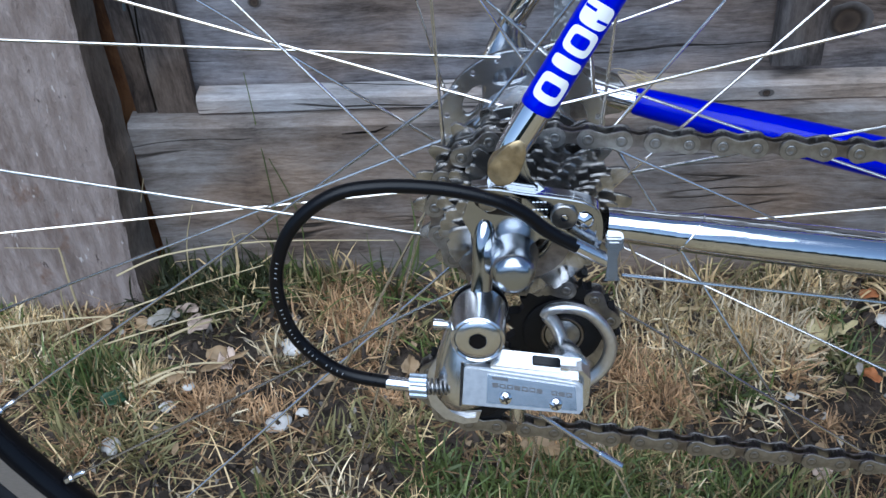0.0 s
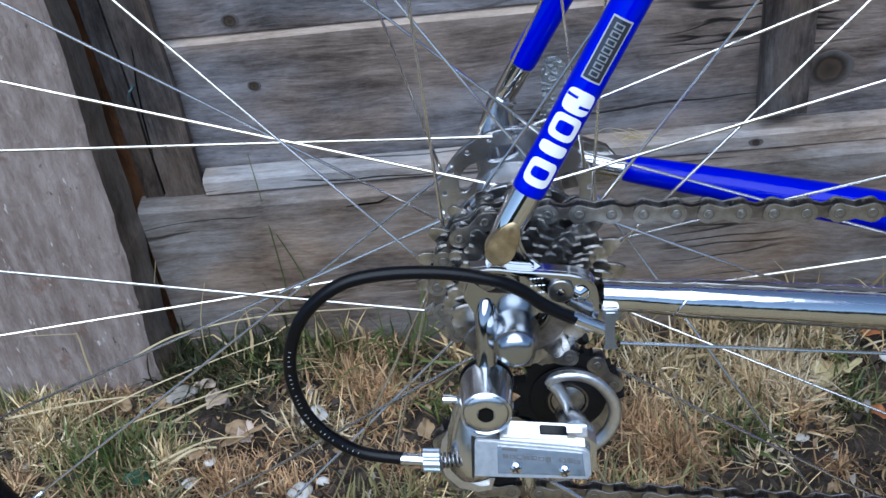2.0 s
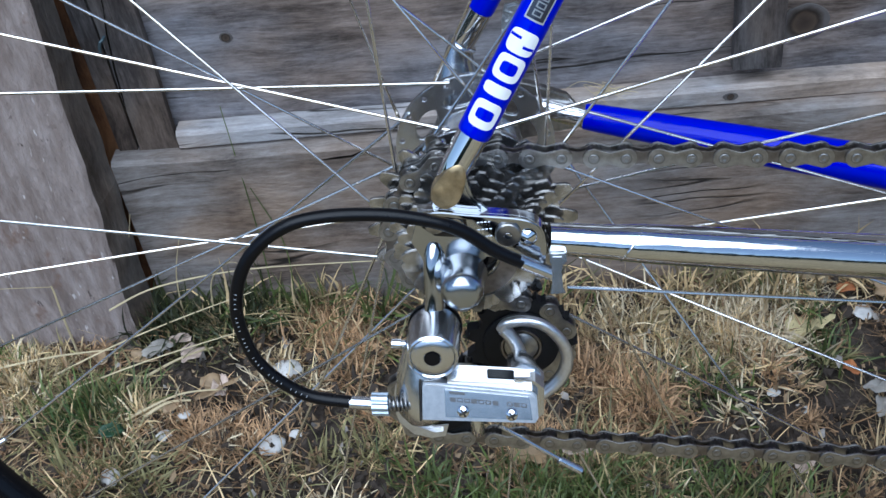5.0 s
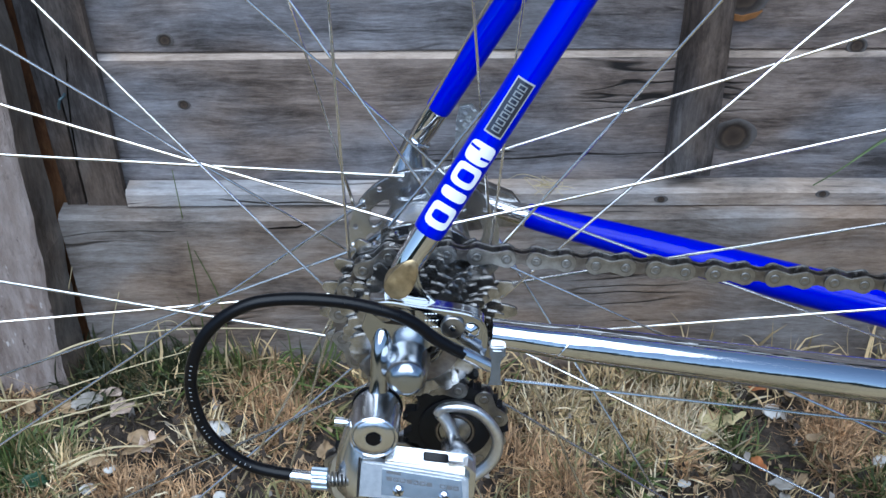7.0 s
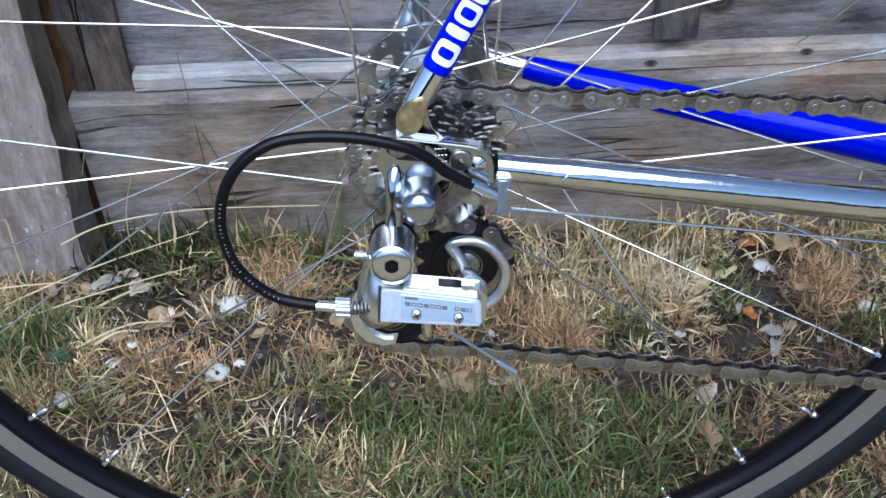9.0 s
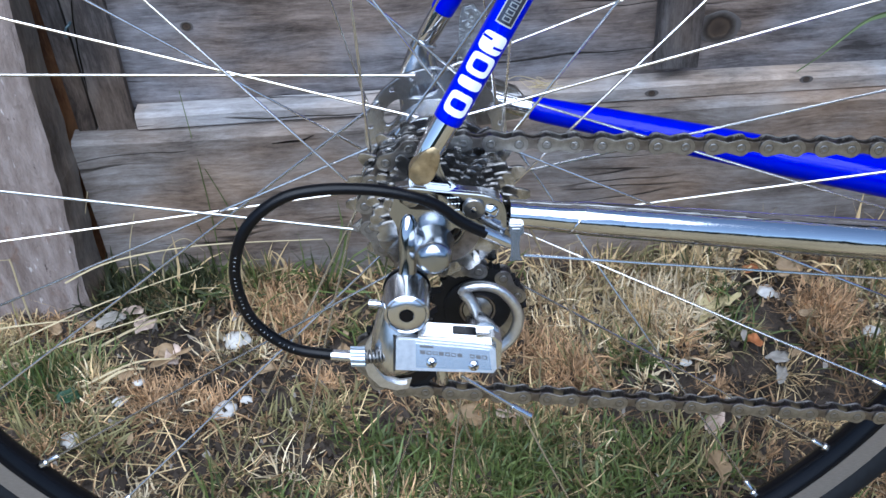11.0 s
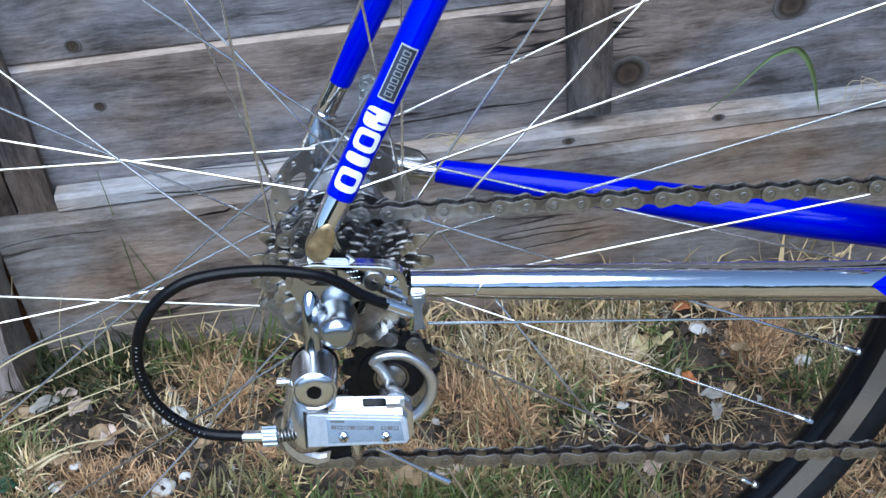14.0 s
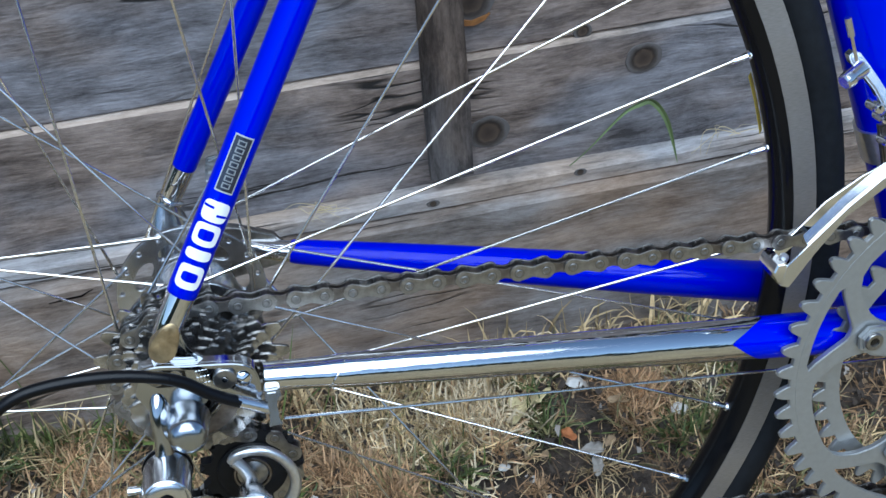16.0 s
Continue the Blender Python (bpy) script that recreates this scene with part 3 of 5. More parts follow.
for k in range(24):
    cf.append((0, 1 + k, 1 + (k + 1) % 24))
    for q in range(4):
        a, b = 1 + q * 24 + k, 1 + q * 24 + (k + 1) % 24
        cf.append((a, a + 24, b + 24, b))
bp("stay_cap", ([tuple(p) for p in cv], cf), M_BRASS, rss, "bare bronze-coloured stay cap")


def wrap(s0, s1, a0, a1, outline=None, lift=0.12, n=(8, 6), R=(6.4, 6.7)):
    """A patch on the right seatstay between two distances along and two angles round it."""
    o = RSD.cross(Vector((0, -1, 0))).normalized()
    face = o.cross(RSD).normalized()
    if face.y > 0:
        face = -face
    o = RSD.cross(face)
    v, f = [], []
    for i in range(n[0] + 1):
        for j in range(n[1] + 1):
            s, a = s0 + (s1 - s0) * i / n[0], math.radians(a0 + (a1 - a0) * j / n[1])
            if outline:
                s, a = outline(i / n[0], j / n[1], s0, s1, math.radians(a0), math.radians(a1))
            rr = R[0] + (R[1] - R[0]) * (s - 25) / 95 + lift
            v.append(tuple(RS0 + RSD * s + (face * math.cos(a) + o * math.sin(a)) * rr))
    for i in range(n[0]):
        for j in range(n[1]):
            q = i * (n[1] + 1) + j
            f.append((q, q + 1, q + n[1] + 2, q + n[1] + 1))
    return v, f


MID = -6.0


def rounded(u, vv, s0, s1, a0, a1):
    x, y = u * 2 - 1, vv * 2 - 1
    k = max(abs(x), abs(y), 1e-6)
    e = k / (abs(x) ** 4 + abs(y) ** 4 + 1e-9) ** 0.25
    return (s0 + s1) / 2 + x * e * (s1 - s0) / 2, (a0 + a1) / 2 + y * e * (a1 - a0) / 2


for s0, s1 in ((27.6, 38.4), (40.8, 45.4), (47.2, 57.0), (58.0, 67.0)):
    bp("decal_shape", wrap(s0, s1, MID - 50, MID + 50, rounded), M_WHITE, rss, "white decal shape")
for s0, s1, w0, w1 in ((30.9, 35.2, -30, 30), (49.8, 54.4, -28, 28)):
    bp("decal_shape", wrap(s0, s1, MID + w0, MID + w1, rounded, 0.16), M_BLUE, rss, "blue centre of a decal shape")
for s_, a_ in ((61.2, 8.0), (64.0, -48.0)):
    bp("decal_shape", wrap(s_ - 0.55, s_ + 0.55, MID + a_, MID + a_ + 40, None, 0.16), M_BLUE, rss, "blue notch in a decal shape")
bp("decal_panel", wrap(71, 95.6, MID - 34, MID + 34, None, 0.10), M_SILVERINK, rss, "silver-edged panel")
bp("decal_panel", wrap(71.7, 94.9, MID - 29, MID + 29, None, 0.16), M_DECAL, rss, "dark panel")
for k in range(7):
    s_ = 72.9 + k * 3.05
    bp("decal_bar", wrap(s_, s_ + 2.35, MID - 15, MID + 15, None, 0.20, (2, 4)), M_FAINT, rss)
    bp("bar_centre", wrap(s_ + 0.5, s_ + 1.85, MID - 10, MID + 10, None, 0.24, (2, 4)), M_DECAL, rss)

# dropouts
RIM_OUT = [(p.x, p.y) for p in smooth_path([(-14.6, 29.4), (-6, 29.4), (4, 27.4), (14, 25.8), (25, 23.6), (31, 20.2), (33, 14), (32.6, 6), (31, 0)], 5)]
RIM_IN = [(p.x, p.y) for p in smooth_path([(-14.0, 27.2), (-6, 27.2), (3.6, 25.1), (13.4, 23.5), (24, 21.4), (28.8, 18.6), (30.6, 13.6), (30.3, 6), (28.8, 0)], 5)]
DROP = RIM_OUT + [(27, 0.5), (18, 5), (10, 7), (5, 3), (0, -8), (-4, -18), (-6, -26), (-12, -30.5), (-18, -28), (-20.5, -21.5), (-17, -13), (-14.2, -6), (-14, 4), (-15.5, 9), (-18.5, 16), (-15.5, 24)]
dro = bp("dropout", plate(DROP, -72.5, -67.5, (), 1.2), M_DROP, None, "chromed rear dropout with derailleur hanger")
bp("dropout_socket", plate([(-9, 29), (-7, 38), (-1, 48), (5, 45), (5.5, 37), (7, 31.5), (12, 26), (4, 25)], -71, -66.5, (), 1.2), M_DROP, dro)
bp("dropout_border", plate(RIM_OUT + RIM_IN[::-1], -74.8, -72.2, (), 0.9), M_DROP, dro, "raised chromed border")
bp("dropout_slot", plate([(-13.5, 27), (-9, 28.3), (0, 26.6), (3.6, 24), (3.6, 19.5), (1, 16.5), (-9, 18), (-13.5, 22)], -72.9, -72.3, (), 0.2), M_OIL, dro, "dark slot")
for x, z, r, m in ((18.9, 16.6, 5.0, M_STEEL), (-8.3, 23.6, 4.2, M_COG), (-0.8, 22.6, 3.4, M_COG)):
    bp("dropout_bolt", lathe([(0.1, -73.6), (r * 0.32, -73.6), (r * 0.34, -74.4), (r * 0.9, -74.3), (r, -73.8), (r, -72)], (x, 0, z), 28), m, dro, "round bolt with socket")
bp("bolt_socket", lathe([(0.1, -74.6), (1.3, -74.6), (1.5, -74.2)], (18.9, 0, 16.6), 6), M_CHROME, dro)
bp("slot_bead", lathe([(0.1, -74.6), (1.8, -74.3), (3.4, -73.4), (3.8, -72)], (26.3, 0, 14.4), 24), M_CHROME, dro)
for j, (x0, x1) in enumerate(((7.5, 13), (7.5, 13.5), (8, 13))):
    for k in range(4):
        xx = x0 + (x1 - x0) * k / 4
        bp("stamped_mark", block(xx, xx + 0.95, -72.9, -72.4, 20.5 - 3.1 * j, 22.4 - 3.1 * j), M_ALLOY, dro, "", False)
bp("stay_socket", tube([LS0 + Vector((-1, 0, -33)), LS0 + Vector((-1.5, 0, -27)), LS0 + Vector((-2, 0, -19)), LS0 + Vector((-1.8, 0, -11)), LS0 + Vector((-1, 0, -5)), LS0, LS0 + LSD * 3], [14.4, 14.2, 13.0, 10.6, 8.4, 6.9, 6.5], 36, True, 0.8), M_NUT, lss, "polished chromed stay socket")
bp("stay_collar", tube([LS0 + LSD * 1.6, LS0 + LSD * 2.2, LS0 + LSD * 3.4, LS0 + LSD * 4], [6.4, 7.3, 7.3, 6.4], 28), M_CHROME, lss, "bright collar")
ldo = bp("dropout", plate([(-10, 18), (-2, 24), (6, 25), (14, 24), (30, 20), (48, 12), (55, 2), (50, -6), (20, -10), (-8, -12), (-15, 0)], 64, 70, [ring(0, 0, 5, 16)], 1.0), M_STEEL, None, "chromed far-side dropout")
lever = [(15, 12), (24, 12), (27, 24), (31, 40), (31, 50), (27, 55), (21, 54), (19, 46), (18, 30)]
bp("quick_release_lever", plate(lever, 80, 85, (), 1.5), mat("knurled_alloy", (0.45, 0.46, 0.47), 0.3, 1.0, bump=0.0012, bump_scale=420), None, "knurled alloy quick-release lever")
bp("axle_nut", lathe([(0.1, -90.2), (3.4, -90.0), (5.6, -89.5), (6.7, -88.7), (7.3, -87.4), (8.0, -86.6), (8.3, -85), (8.5, -80), (8.9, -76), (9.6, -72.6), (4, -72.6)], segs=40), M_NUT, None, "polished acorn axle nut")
bp("hanger_neck", tube(smooth_path([(-8.4, -66.5, 18), (-9.8, -71.0, 11), (-10.8, -73.4, 3), (-11.4, -75.2, -6), (-12.4, -76.8, -14)], 4), [1.6, 2.6, 3.4, 4.0, 4.4, 4.7, 4.9, 5.0, 5.0, 4.9, 4.8, 4.7, 4.6, 4.6, 4.7, 4.8, 5.0], 28, True, 0.8), M_DROP, dro, "polished curved hanger neck")

# chainstays
RC0, RC1 = Vector((34, -68, 10.5)), Vector((388, -28, -66))
LC0, LC1 = Vector((48, 63, 3)), Vector((388, 28, -77))


def along(a, b, t):
    return a + (b - a) * t


rcs = bp("chainstay", tube([along(RC0, RC1, t) for t in (0.0, 0.05, 0.075, 0.095, 0.12, 0.31, 0.54, 0.72)], [6.3, 6.7, 7.0, 7.6, 7.9, 8.8, 10.0, 10.6], 40), M_STAYCHROME, None, "chromed chainstay with blue painted front end")
lug = []
for k in range(41):
    q = 2 * math.pi * k / 40
    up_, fr_ = Vector((0.2, 0.05, 0.98)), Vector((0.1, -0.99, 0.06))
    lug.append(along(RC0, RC1, 0.092 + 0.012 * math.sin(q - 0.7)) + (up_ * math.sin(q) + fr_ * math.cos(q)) * (7.62 + 0.25 * math.sin(q - 0.7)))
bp("socket_edge", tube(lug, 0.42, 8, False), M_CHROME, rcs, "bright slanted socket edge")
tipc = [along(RC0, RC1, t) for t in (0.62, 0.72, 0.80, 0.90, 1.0)]
pv, pf = tube(tipc, [10.65, 10.9, 11.3, 11.6, 11.8], 40)
axis_ = (RC1 - RC0).normalized()
face_ = Vector((0, -0.94, 0.34))
for i in range(40):
    q = Vector(pv[i]) - tipc[0]
    ang_ = (q - axis_ * q.dot(axis_)).angle(face_ - axis_ * face_.dot(axis_))
    pv[i] = tuple(Vector(pv[i]) + axis_ * (22 * min(1.0, ang_ / 1.3)))
bp("painted_end", (pv, pf), M_BLUE, rcs, "blue painted arrow-shaped stay end")
lcs = bp("chainstay", tube([along(LC0, LC1, t) for t in (0.02, 0.025, 0.04, 0.3, 0.6, 1.0)], [5.6, 6.4, 6.8, 9.4, 11.2, 12.5], 36), M_BLUE, None, "blue enamelled far chainstay")
bp("chromed_tip", tube([LC0 + Vector((-14, 2, 4)), LC0, along(LC0, LC1, 0.05)], [5.0, 5.6, 6.2], 24), M_CHROME, lcs, "chromed stay end")

# chainset
def at(loop, c):
    return [(x + c.x, z + c.z) for x, z in loop]


HUB = Vector((389.0, 0, -69.0))
START = 159.1


def polar(loop, a):
    return [(r * math.cos(radians(a + b)), r * math.sin(radians(a + b))) for r, b in loop]


star, tri = [], []
for k in range(5):
    a = START + 72 * k
    star += polar([(57, -8), (57, 8), (66, 8.5), (72, 10), (80, 13.5), (86, 17), (89.5, 20.5), (91, 25), (91, 30), (91, 36), (91, 42), (91, 47), (89.5, 51.5), (86, 55), (80, 58.5), (72, 62), (66, 63.5)], a)
    tri.append(polar([(77.5, -2.5), (77, 0), (77.5, 2.5), (84, 7.5), (91, 12), (94, 14.2), (95.2, 12.8), (95.2, 6), (95.2, 0), (95.2, -6), (95.2, -12.8), (94, -14.2), (91, -12), (84, -7.5)], a))
turned = [(x * math.cos(radians(3.85)) - z * math.sin(radians(3.85)), x * math.sin(radians(3.85)) + z * math.cos(radians(3.85))) for x, z in gear(53, 3.2, -4.2)]
outer = bp("chainring", join(plate(at(turned, HUB), -53.65, -50.7, [at(ring(0, 0, 97.5, 90), HUB)], 0.4), plate(at(ring(0, 0, 100.4, 120), HUB), -53.8, -50.4, [at(h, HUB) for h in [star] + tri], 0.5)), M_MATTE, None, "silver alloy outer chainring with forked tabs")
inner = bp("chainring", plate(at(gear(41, 3.2, -3.8), Vector((388.5, 0, -76.0))), -46.0, -43.5, [at(ring(0, 0, 71, 72), Vector((388.5, 0, -76.0)))], 0.4), M_MATTE, None, "silver alloy inner chainring")
arms = []
for k in range(5):
    a = START + 72 * k
    arms.append(plate(at(polar([(12, -60), (30, -18), (50, -8.8), (64, -7.5), (71, -5), (73.5, 0), (71, 5), (64, 7.5), (50, 8.8), (30, 18), (12, 60)], a), HUB), -58.5, -53.6, (), 1.4))
crank = bp("crank_spider", join(*arms, lathe([(0.1, -64), (15, -64), (19, -60), (19, -50), (12, -46)], (HUB.x, 0, HUB.z), 40)), M_MATTE, None, "silver five-arm crank spider")
for k in range(5):
    a = math.radians(START + 72 * k)
    bp("chainring_bolt", lathe([(2.3, -58.0), (2.5, -59.6), (4.3, -59.8), (4.9, -59.0), (4.9, -58)], (HUB.x + 66.5 * math.cos(a), 0, HUB.z + 66.5 * math.sin(a)), 24), M_STEEL, crank)
    bp("bolt_hole", lathe([(0.1, -58.7), (2.4, -58.7)], (HUB.x + 66.5 * math.cos(a), 0, HUB.z + 66.5 * math.sin(a)), 8), M_OIL, crank)


# chain: a belt over sprocket, guide pulley, tension pulley and inner ring
def tangent(c0, r0, s0, c1, r1, s1):
    """Touching points of the belt's straight run from circle 0 to circle 1; s = 1 runs anticlockwise."""
    dx, dz = c1[0] - c0[0], c1[1] - c0[1]
    L = math.hypot(dx, dz)
    base = math.atan2(dz, dx)
    off = math.asin((s0 * r0 - s1 * r1) / L)
    d = base + off
    n = (math.sin(d), -math.cos(d))
    return (c0[0] + s0 * r0 * n[0], c0[1] + s0 * r0 * n[1]), (c1[0] + s1 * r1 * n[0], c1[1] + s1 * r1 * n[1])


RC, RP, RI = 34.6, 20.55, 83.0
GUIDE, TENSION = (19.0, -55.8), (-19.5, -84.5)
INNER = Vector((388.5, 0, -78.0))
WHEELS = [((INNER.x, INNER.z), RI, 1, -44.7), ((HC[0], 0.0), RC, 1, -39.3), (GUIDE, RP, -1, -40.5), (TENSION, RP, 1, -41.5), ((INNER.x, INNER.z), RI, 1, -44.7)]
line = []
runs = [tangent(a[0], a[1], a[2], b[0], b[1], b[2]) for a, b in zip(WHEELS, WHEELS[1:])]
line.append((*runs[0][0], WHEELS[0][3]))
for i, (p0, p1) in enumerate(runs):
    y0, y1 = WHEELS[i][3], WHEELS[i + 1][3]
    for k in range(1, 41):
        t = k / 40
        line.append((p0[0] + (p1[0] - p0[0]) * t, p0[1] + (p1[1] - p0[1]) * t, y0 + (y1 - y0) * t))
    if i + 1 < len(runs):
        c, r, s, y = WHEELS[i + 1]
        a0 = math.atan2(p1[1] - c[1], p1[0] - c[0])
        a1 = math.atan2(runs[i + 1][0][1] - c[1], runs[i + 1][0][0] - c[0])
        turn = (a1 - a0) * s % (2 * math.pi) * s
        for k in range(1, 41):
            a = a0 + turn * k / 40
            line.append((c[0] + r * math.cos(a), c[1] + r * math.sin(a), y))
line = [Vector((x, y, z)) for x, z, y in line]
cum = [0.0]
for a, b in zip(line, line[1:]):
    cum.append(cum[-1] + (b - a).length)


def belt(s):
    i = max(0, min(len(line) - 2, int(np.searchsorted(cum, s)) - 1))
    t = (s - cum[i]) / max(cum[i + 1] - cum[i], 1e-9)
    return line[i] + (line[i + 1] - line[i]) * t


# a pin of the upper run stands at x = 16.2
best = min(range(len(line) - 1), key=lambda i: abs(line[i].x - 16.2) + (100 if line[i].z < 20 else 0))
phase = (cum[best] + (line[best].x - 16.2)) % 12.7
PINS = [belt(phase + 12.7 * k) for k in range(int((cum[-1] - phase) / 12.7))]
FIRST = round((cum[best] - phase) / 12.7)


def plate8(waist, r, y0, y1):
    o = []
    for k in range(9):
        a = math.pi / 2 + math.pi * k / 8
        o.append((r * math.cos(a), r * math.sin(a)))
    o.append((6.35, -waist))
    for k in range(9):
        a = -math.pi / 2 + math.pi * k / 8
        o.append((12.7 + r * math.cos(a), r * math.sin(a)))
    o.append((6.35, waist))
    return plate(o, y0, y1, (), 0.22)


def pin_disc(x, y0, y1, r=1.8):
    return lathe([(0.05, y1 + 0.10), (r * 0.45, y1 + 0.08), (r * 0.55, y1), (r * 0.9, y1), (r, y1 + 0.10), (r, y0)], (x, 0, 0), 16)


def roller(x):
    return tube([(x, -3.1, 0), (x, 3.1, 0)], 3.8, 14)


def mesh_of(name, geo, material):
    v, f = mm(geo)
    me = bpy.data.meshes.new(name)
    me.from_pydata(v, [], f)
    me.materials.append(material)
    me.shade_smooth()
    me.set_sharp_from_angle(angle=radians(38))
    return me


ME_OUT = mesh_of("outer_link", join(plate8(2.55, 4.3, -3.55, -2.5), plate8(2.55, 4.3, 2.5, 3.55)), M_STEEL)
ME_IN = mesh_of("inner_link", join(plate8(2.3, 3.8, -2.35, -1.3), plate8(2.3, 3.8, 1.3, 2.35)), M_INNER)
ME_ROLL = mesh_of("roller", join(roller(0), roller(12.7)), M_OIL)
ME_PIN = mesh_of("pin", join(pin_disc(0, -3.4, -3.70, 1.9), pin_disc(12.7, -3.4, -3.70, 1.9)), M_PIN)
# darker ring round each pin: the groove's shade put into the colour
ME_GROOVE = mesh_of("pin_groove", join(*[lathe([(1.95, -3.585), (2.35, -3.58), (2.4, -3.4)], (x_, 0, 0), 14) for x_ in (0, 12.7)]), mat("groove_shade_steel", (0.22, 0.21, 0.20), 0.4, 1.0))
chain = bp("chain", tube([PINS[0] + Vector((0, -2, 0)), PINS[0] + Vector((0, 2, 0))], 1.7, 12), M_PIN, None, "dull grey steel bicycle chain")
for k, (a, b) in enumerate(zip(PINS, PINS[1:])):
    d = (b - a).normalized()
    y = Vector((0, 1, 0))
    z = d.cross(y).normalized()
    y = z.cross(d)
    m = Matrix(((d.x, y.x, z.x, a.x * 0.001), (d.y, y.y, z.y, a.y * 0.001), (d.z, y.z, z.z, a.z * 0.001), (0, 0, 0, 1)))
    odd = (k - FIRST) % 2 == 0
    o = new("outer_link" if odd else "inner_link", ME_OUT if odd else ME_IN)
    o.parent, o.matrix_basis = chain, m
    if not odd:
        p = new("roller", ME_ROLL)
        p.parent, p.matrix_basis = chain, m
    else:
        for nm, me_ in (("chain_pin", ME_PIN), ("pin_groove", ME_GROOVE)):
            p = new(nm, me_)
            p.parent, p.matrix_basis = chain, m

# rear derailleur
der = bp("rear_derailleur", join(
    lathe([(8.7, -96.8), (9.3, -97.3), (10.0, -96.8), (10.2, -92), (10.4, -80), (10.4, -75), (9.2, -73), (6, -73)], (-13.3, 0, -21.7), 44),
    tube([(-14.0, -80, -22), (-15.8, -81, -30), (-18.2, -83, -40), (-19.4, -85, -49), (-19.6, -86, -54), (-19.2, -86.5, -57.5), (-18.8, -86.8, -59)], [9.6, 11.2, 12.2, 12.3, 11.6, 9.0, 4.5], 40)), M_ALLOY, None, "polished alloy rear derailleur")
bp("hanger_washer", lathe([(10.7, -76.2), (11.0, -75.6), (10.8, -74.4), (8, -74.4)], (-13.3, 0, -21.7), 32), M_BLACK, der)
bp("pivot_bolt", lathe([(3.3, -94.0), (3.4, -97.5), (4.4, -97.7), (6.0, -97.5), (7.6, -97.1), (8.4, -96.6), (8.6, -95)], (-13.3, 0, -21.7), 40), M_ALLOY, der, "broad pivot bolt with hexagon socket")
bp("hexagon_socket", plate([(x_ - 13.3, z_ - 21.7) for x_, z_ in ring(0, 0, 3.3, 6, 0.4)], -97.95, -96.5, (), 0.1), M_BLACK, der, "dark hexagon socket")
TILT_BACK = math.tan(radians(17.5))


def tipped(geo):
    """Leans the link's face back at its top."""
    return [(x, y + (z + 46) * TILT_BACK, z) for x, y, z in geo[0]], geo[1]


LINK = [(-11.2, -35.2), (20, -40.0), (23.5, -40.8), (25.2, -42.8), (25.2, -51.4), (23.8, -53.2), (-10.5, -50.2), (-20.2, -49.2), (-20.0, -46), (-19.0, -35.6), (-18.2, -34.4)]
link = bp("outer_link_plate", tipped(plate(LINK, -99.5, -95.5, (), 0.8)), M_SATIN, der, "satin alloy link plate with dark markings")
bp("link_gap", tipped(plate([(-20.2, -33.8), (-19.3, -34.2), (-20.4, -49.2), (-21.3, -49.0)], -99.8, -84)), M_OIL, der, "dark gap beside the link")
LPL = [(-10.4, -37.0), (22.4, -42.0), (22.9, -51.4), (-11.0, -48.2)]
bp("name_panel", tipped(plate(LPL, -99.9, -99.2, (), 0.2)), M_ALLOY, link, "brushed panel")


def on_link(x, u):
    """A place on the link plate: x along, u down from its upper edge."""
    return x, -36.4 - 0.145 * (x + 10) - u * 0.82


for k in range(11):
    if k == 7:
        continue
    x = -8.6 + k * 2.75
    pts = [on_link(x, 4.4), on_link(x + 2.25, 4.4), on_link(x + 2.25, 6.4), on_link(x, 6.4)]
    inn = [on_link(x + 0.45, 4.85), on_link(x + 1.8, 4.85), on_link(x + 1.8, 5.95), on_link(x + 0.45, 5.95)]
    bp("printed_bar", tipped(plate(pts, -100.1, -99.85, [inn] if k % 3 else ())), M_INK, link, "", False)
pts = [on_link(-8.6, 1.6), on_link(-2.6, 1.6), on_link(-2.6, 2.8), on_link(-8.6, 2.8)]
bp("printed_bar", tipped(plate(pts, -100.1, -99.85)), M_INK, link, "", False)
for x, u_ in ((-3.8, 10.6), (15.0, 10.2)):
    c = on_link(x, u_)
    bp("cross_screw", tipped(lathe([(0.1, -101.2), (1.6, -101.1), (2.3, -100.6), (2.5, -99.6)], (c[0], 0, c[1]), 20)), M_CHROME, link, "small cross-head screw")
    for q in (0.5, 2.07):
        dx, dz = 1.6 * math.cos(q), 1.6 * math.sin(q)
        bp("screw_slot", tipped(tube([(c[0] - dx, -101.1, c[1] - dz), (c[0] + dx, -101.1, c[1] + dz)], 0.4, 6)), M_OIL, link)


def laid_back(geo):
    """The top of the inner link slopes down towards the outside."""
    return [(x, y, z + (y + 96.5) * 0.72) for x, y, z in geo[0]], geo[1]


bp("inner_link_plate", laid_back(plate([(-9, -35.6), (16, -39.1), (23, -41), (23, -48), (-10, -44)], -96.5, -88.5, (), 1.6)), M_FLANGE, der, "polished top of the inner link")
bp("slot", laid_back(plate([(6.5, -37.7), (7.2, -37.3), (16.2, -38.6), (17, -39.2), (16, -40.2), (7, -38.8)], -93.6, -90.6, (), 0.2)), M_BLACK, der, "dark slot")
bp("cage_knuckle", join(
    plate([(17, -36.5), (25, -38), (28.3, -42), (27.4, -54), (24, -57), (19, -50)], -97, -80, (), 2.6),
    tube(smooth_path([(21, -88, -41.5), (19.5, -76, -45), (18.5, -65, -50), (17.5, -54, -57)], 4), [6.6, 6.6, 6.6, 6.5, 6.3, 6.0, 5.8, 5.5, 5.2, 5.0, 4.9, 4.9, 4.9], 24)), M_ALLOY, der, "polished cage pivot housing")
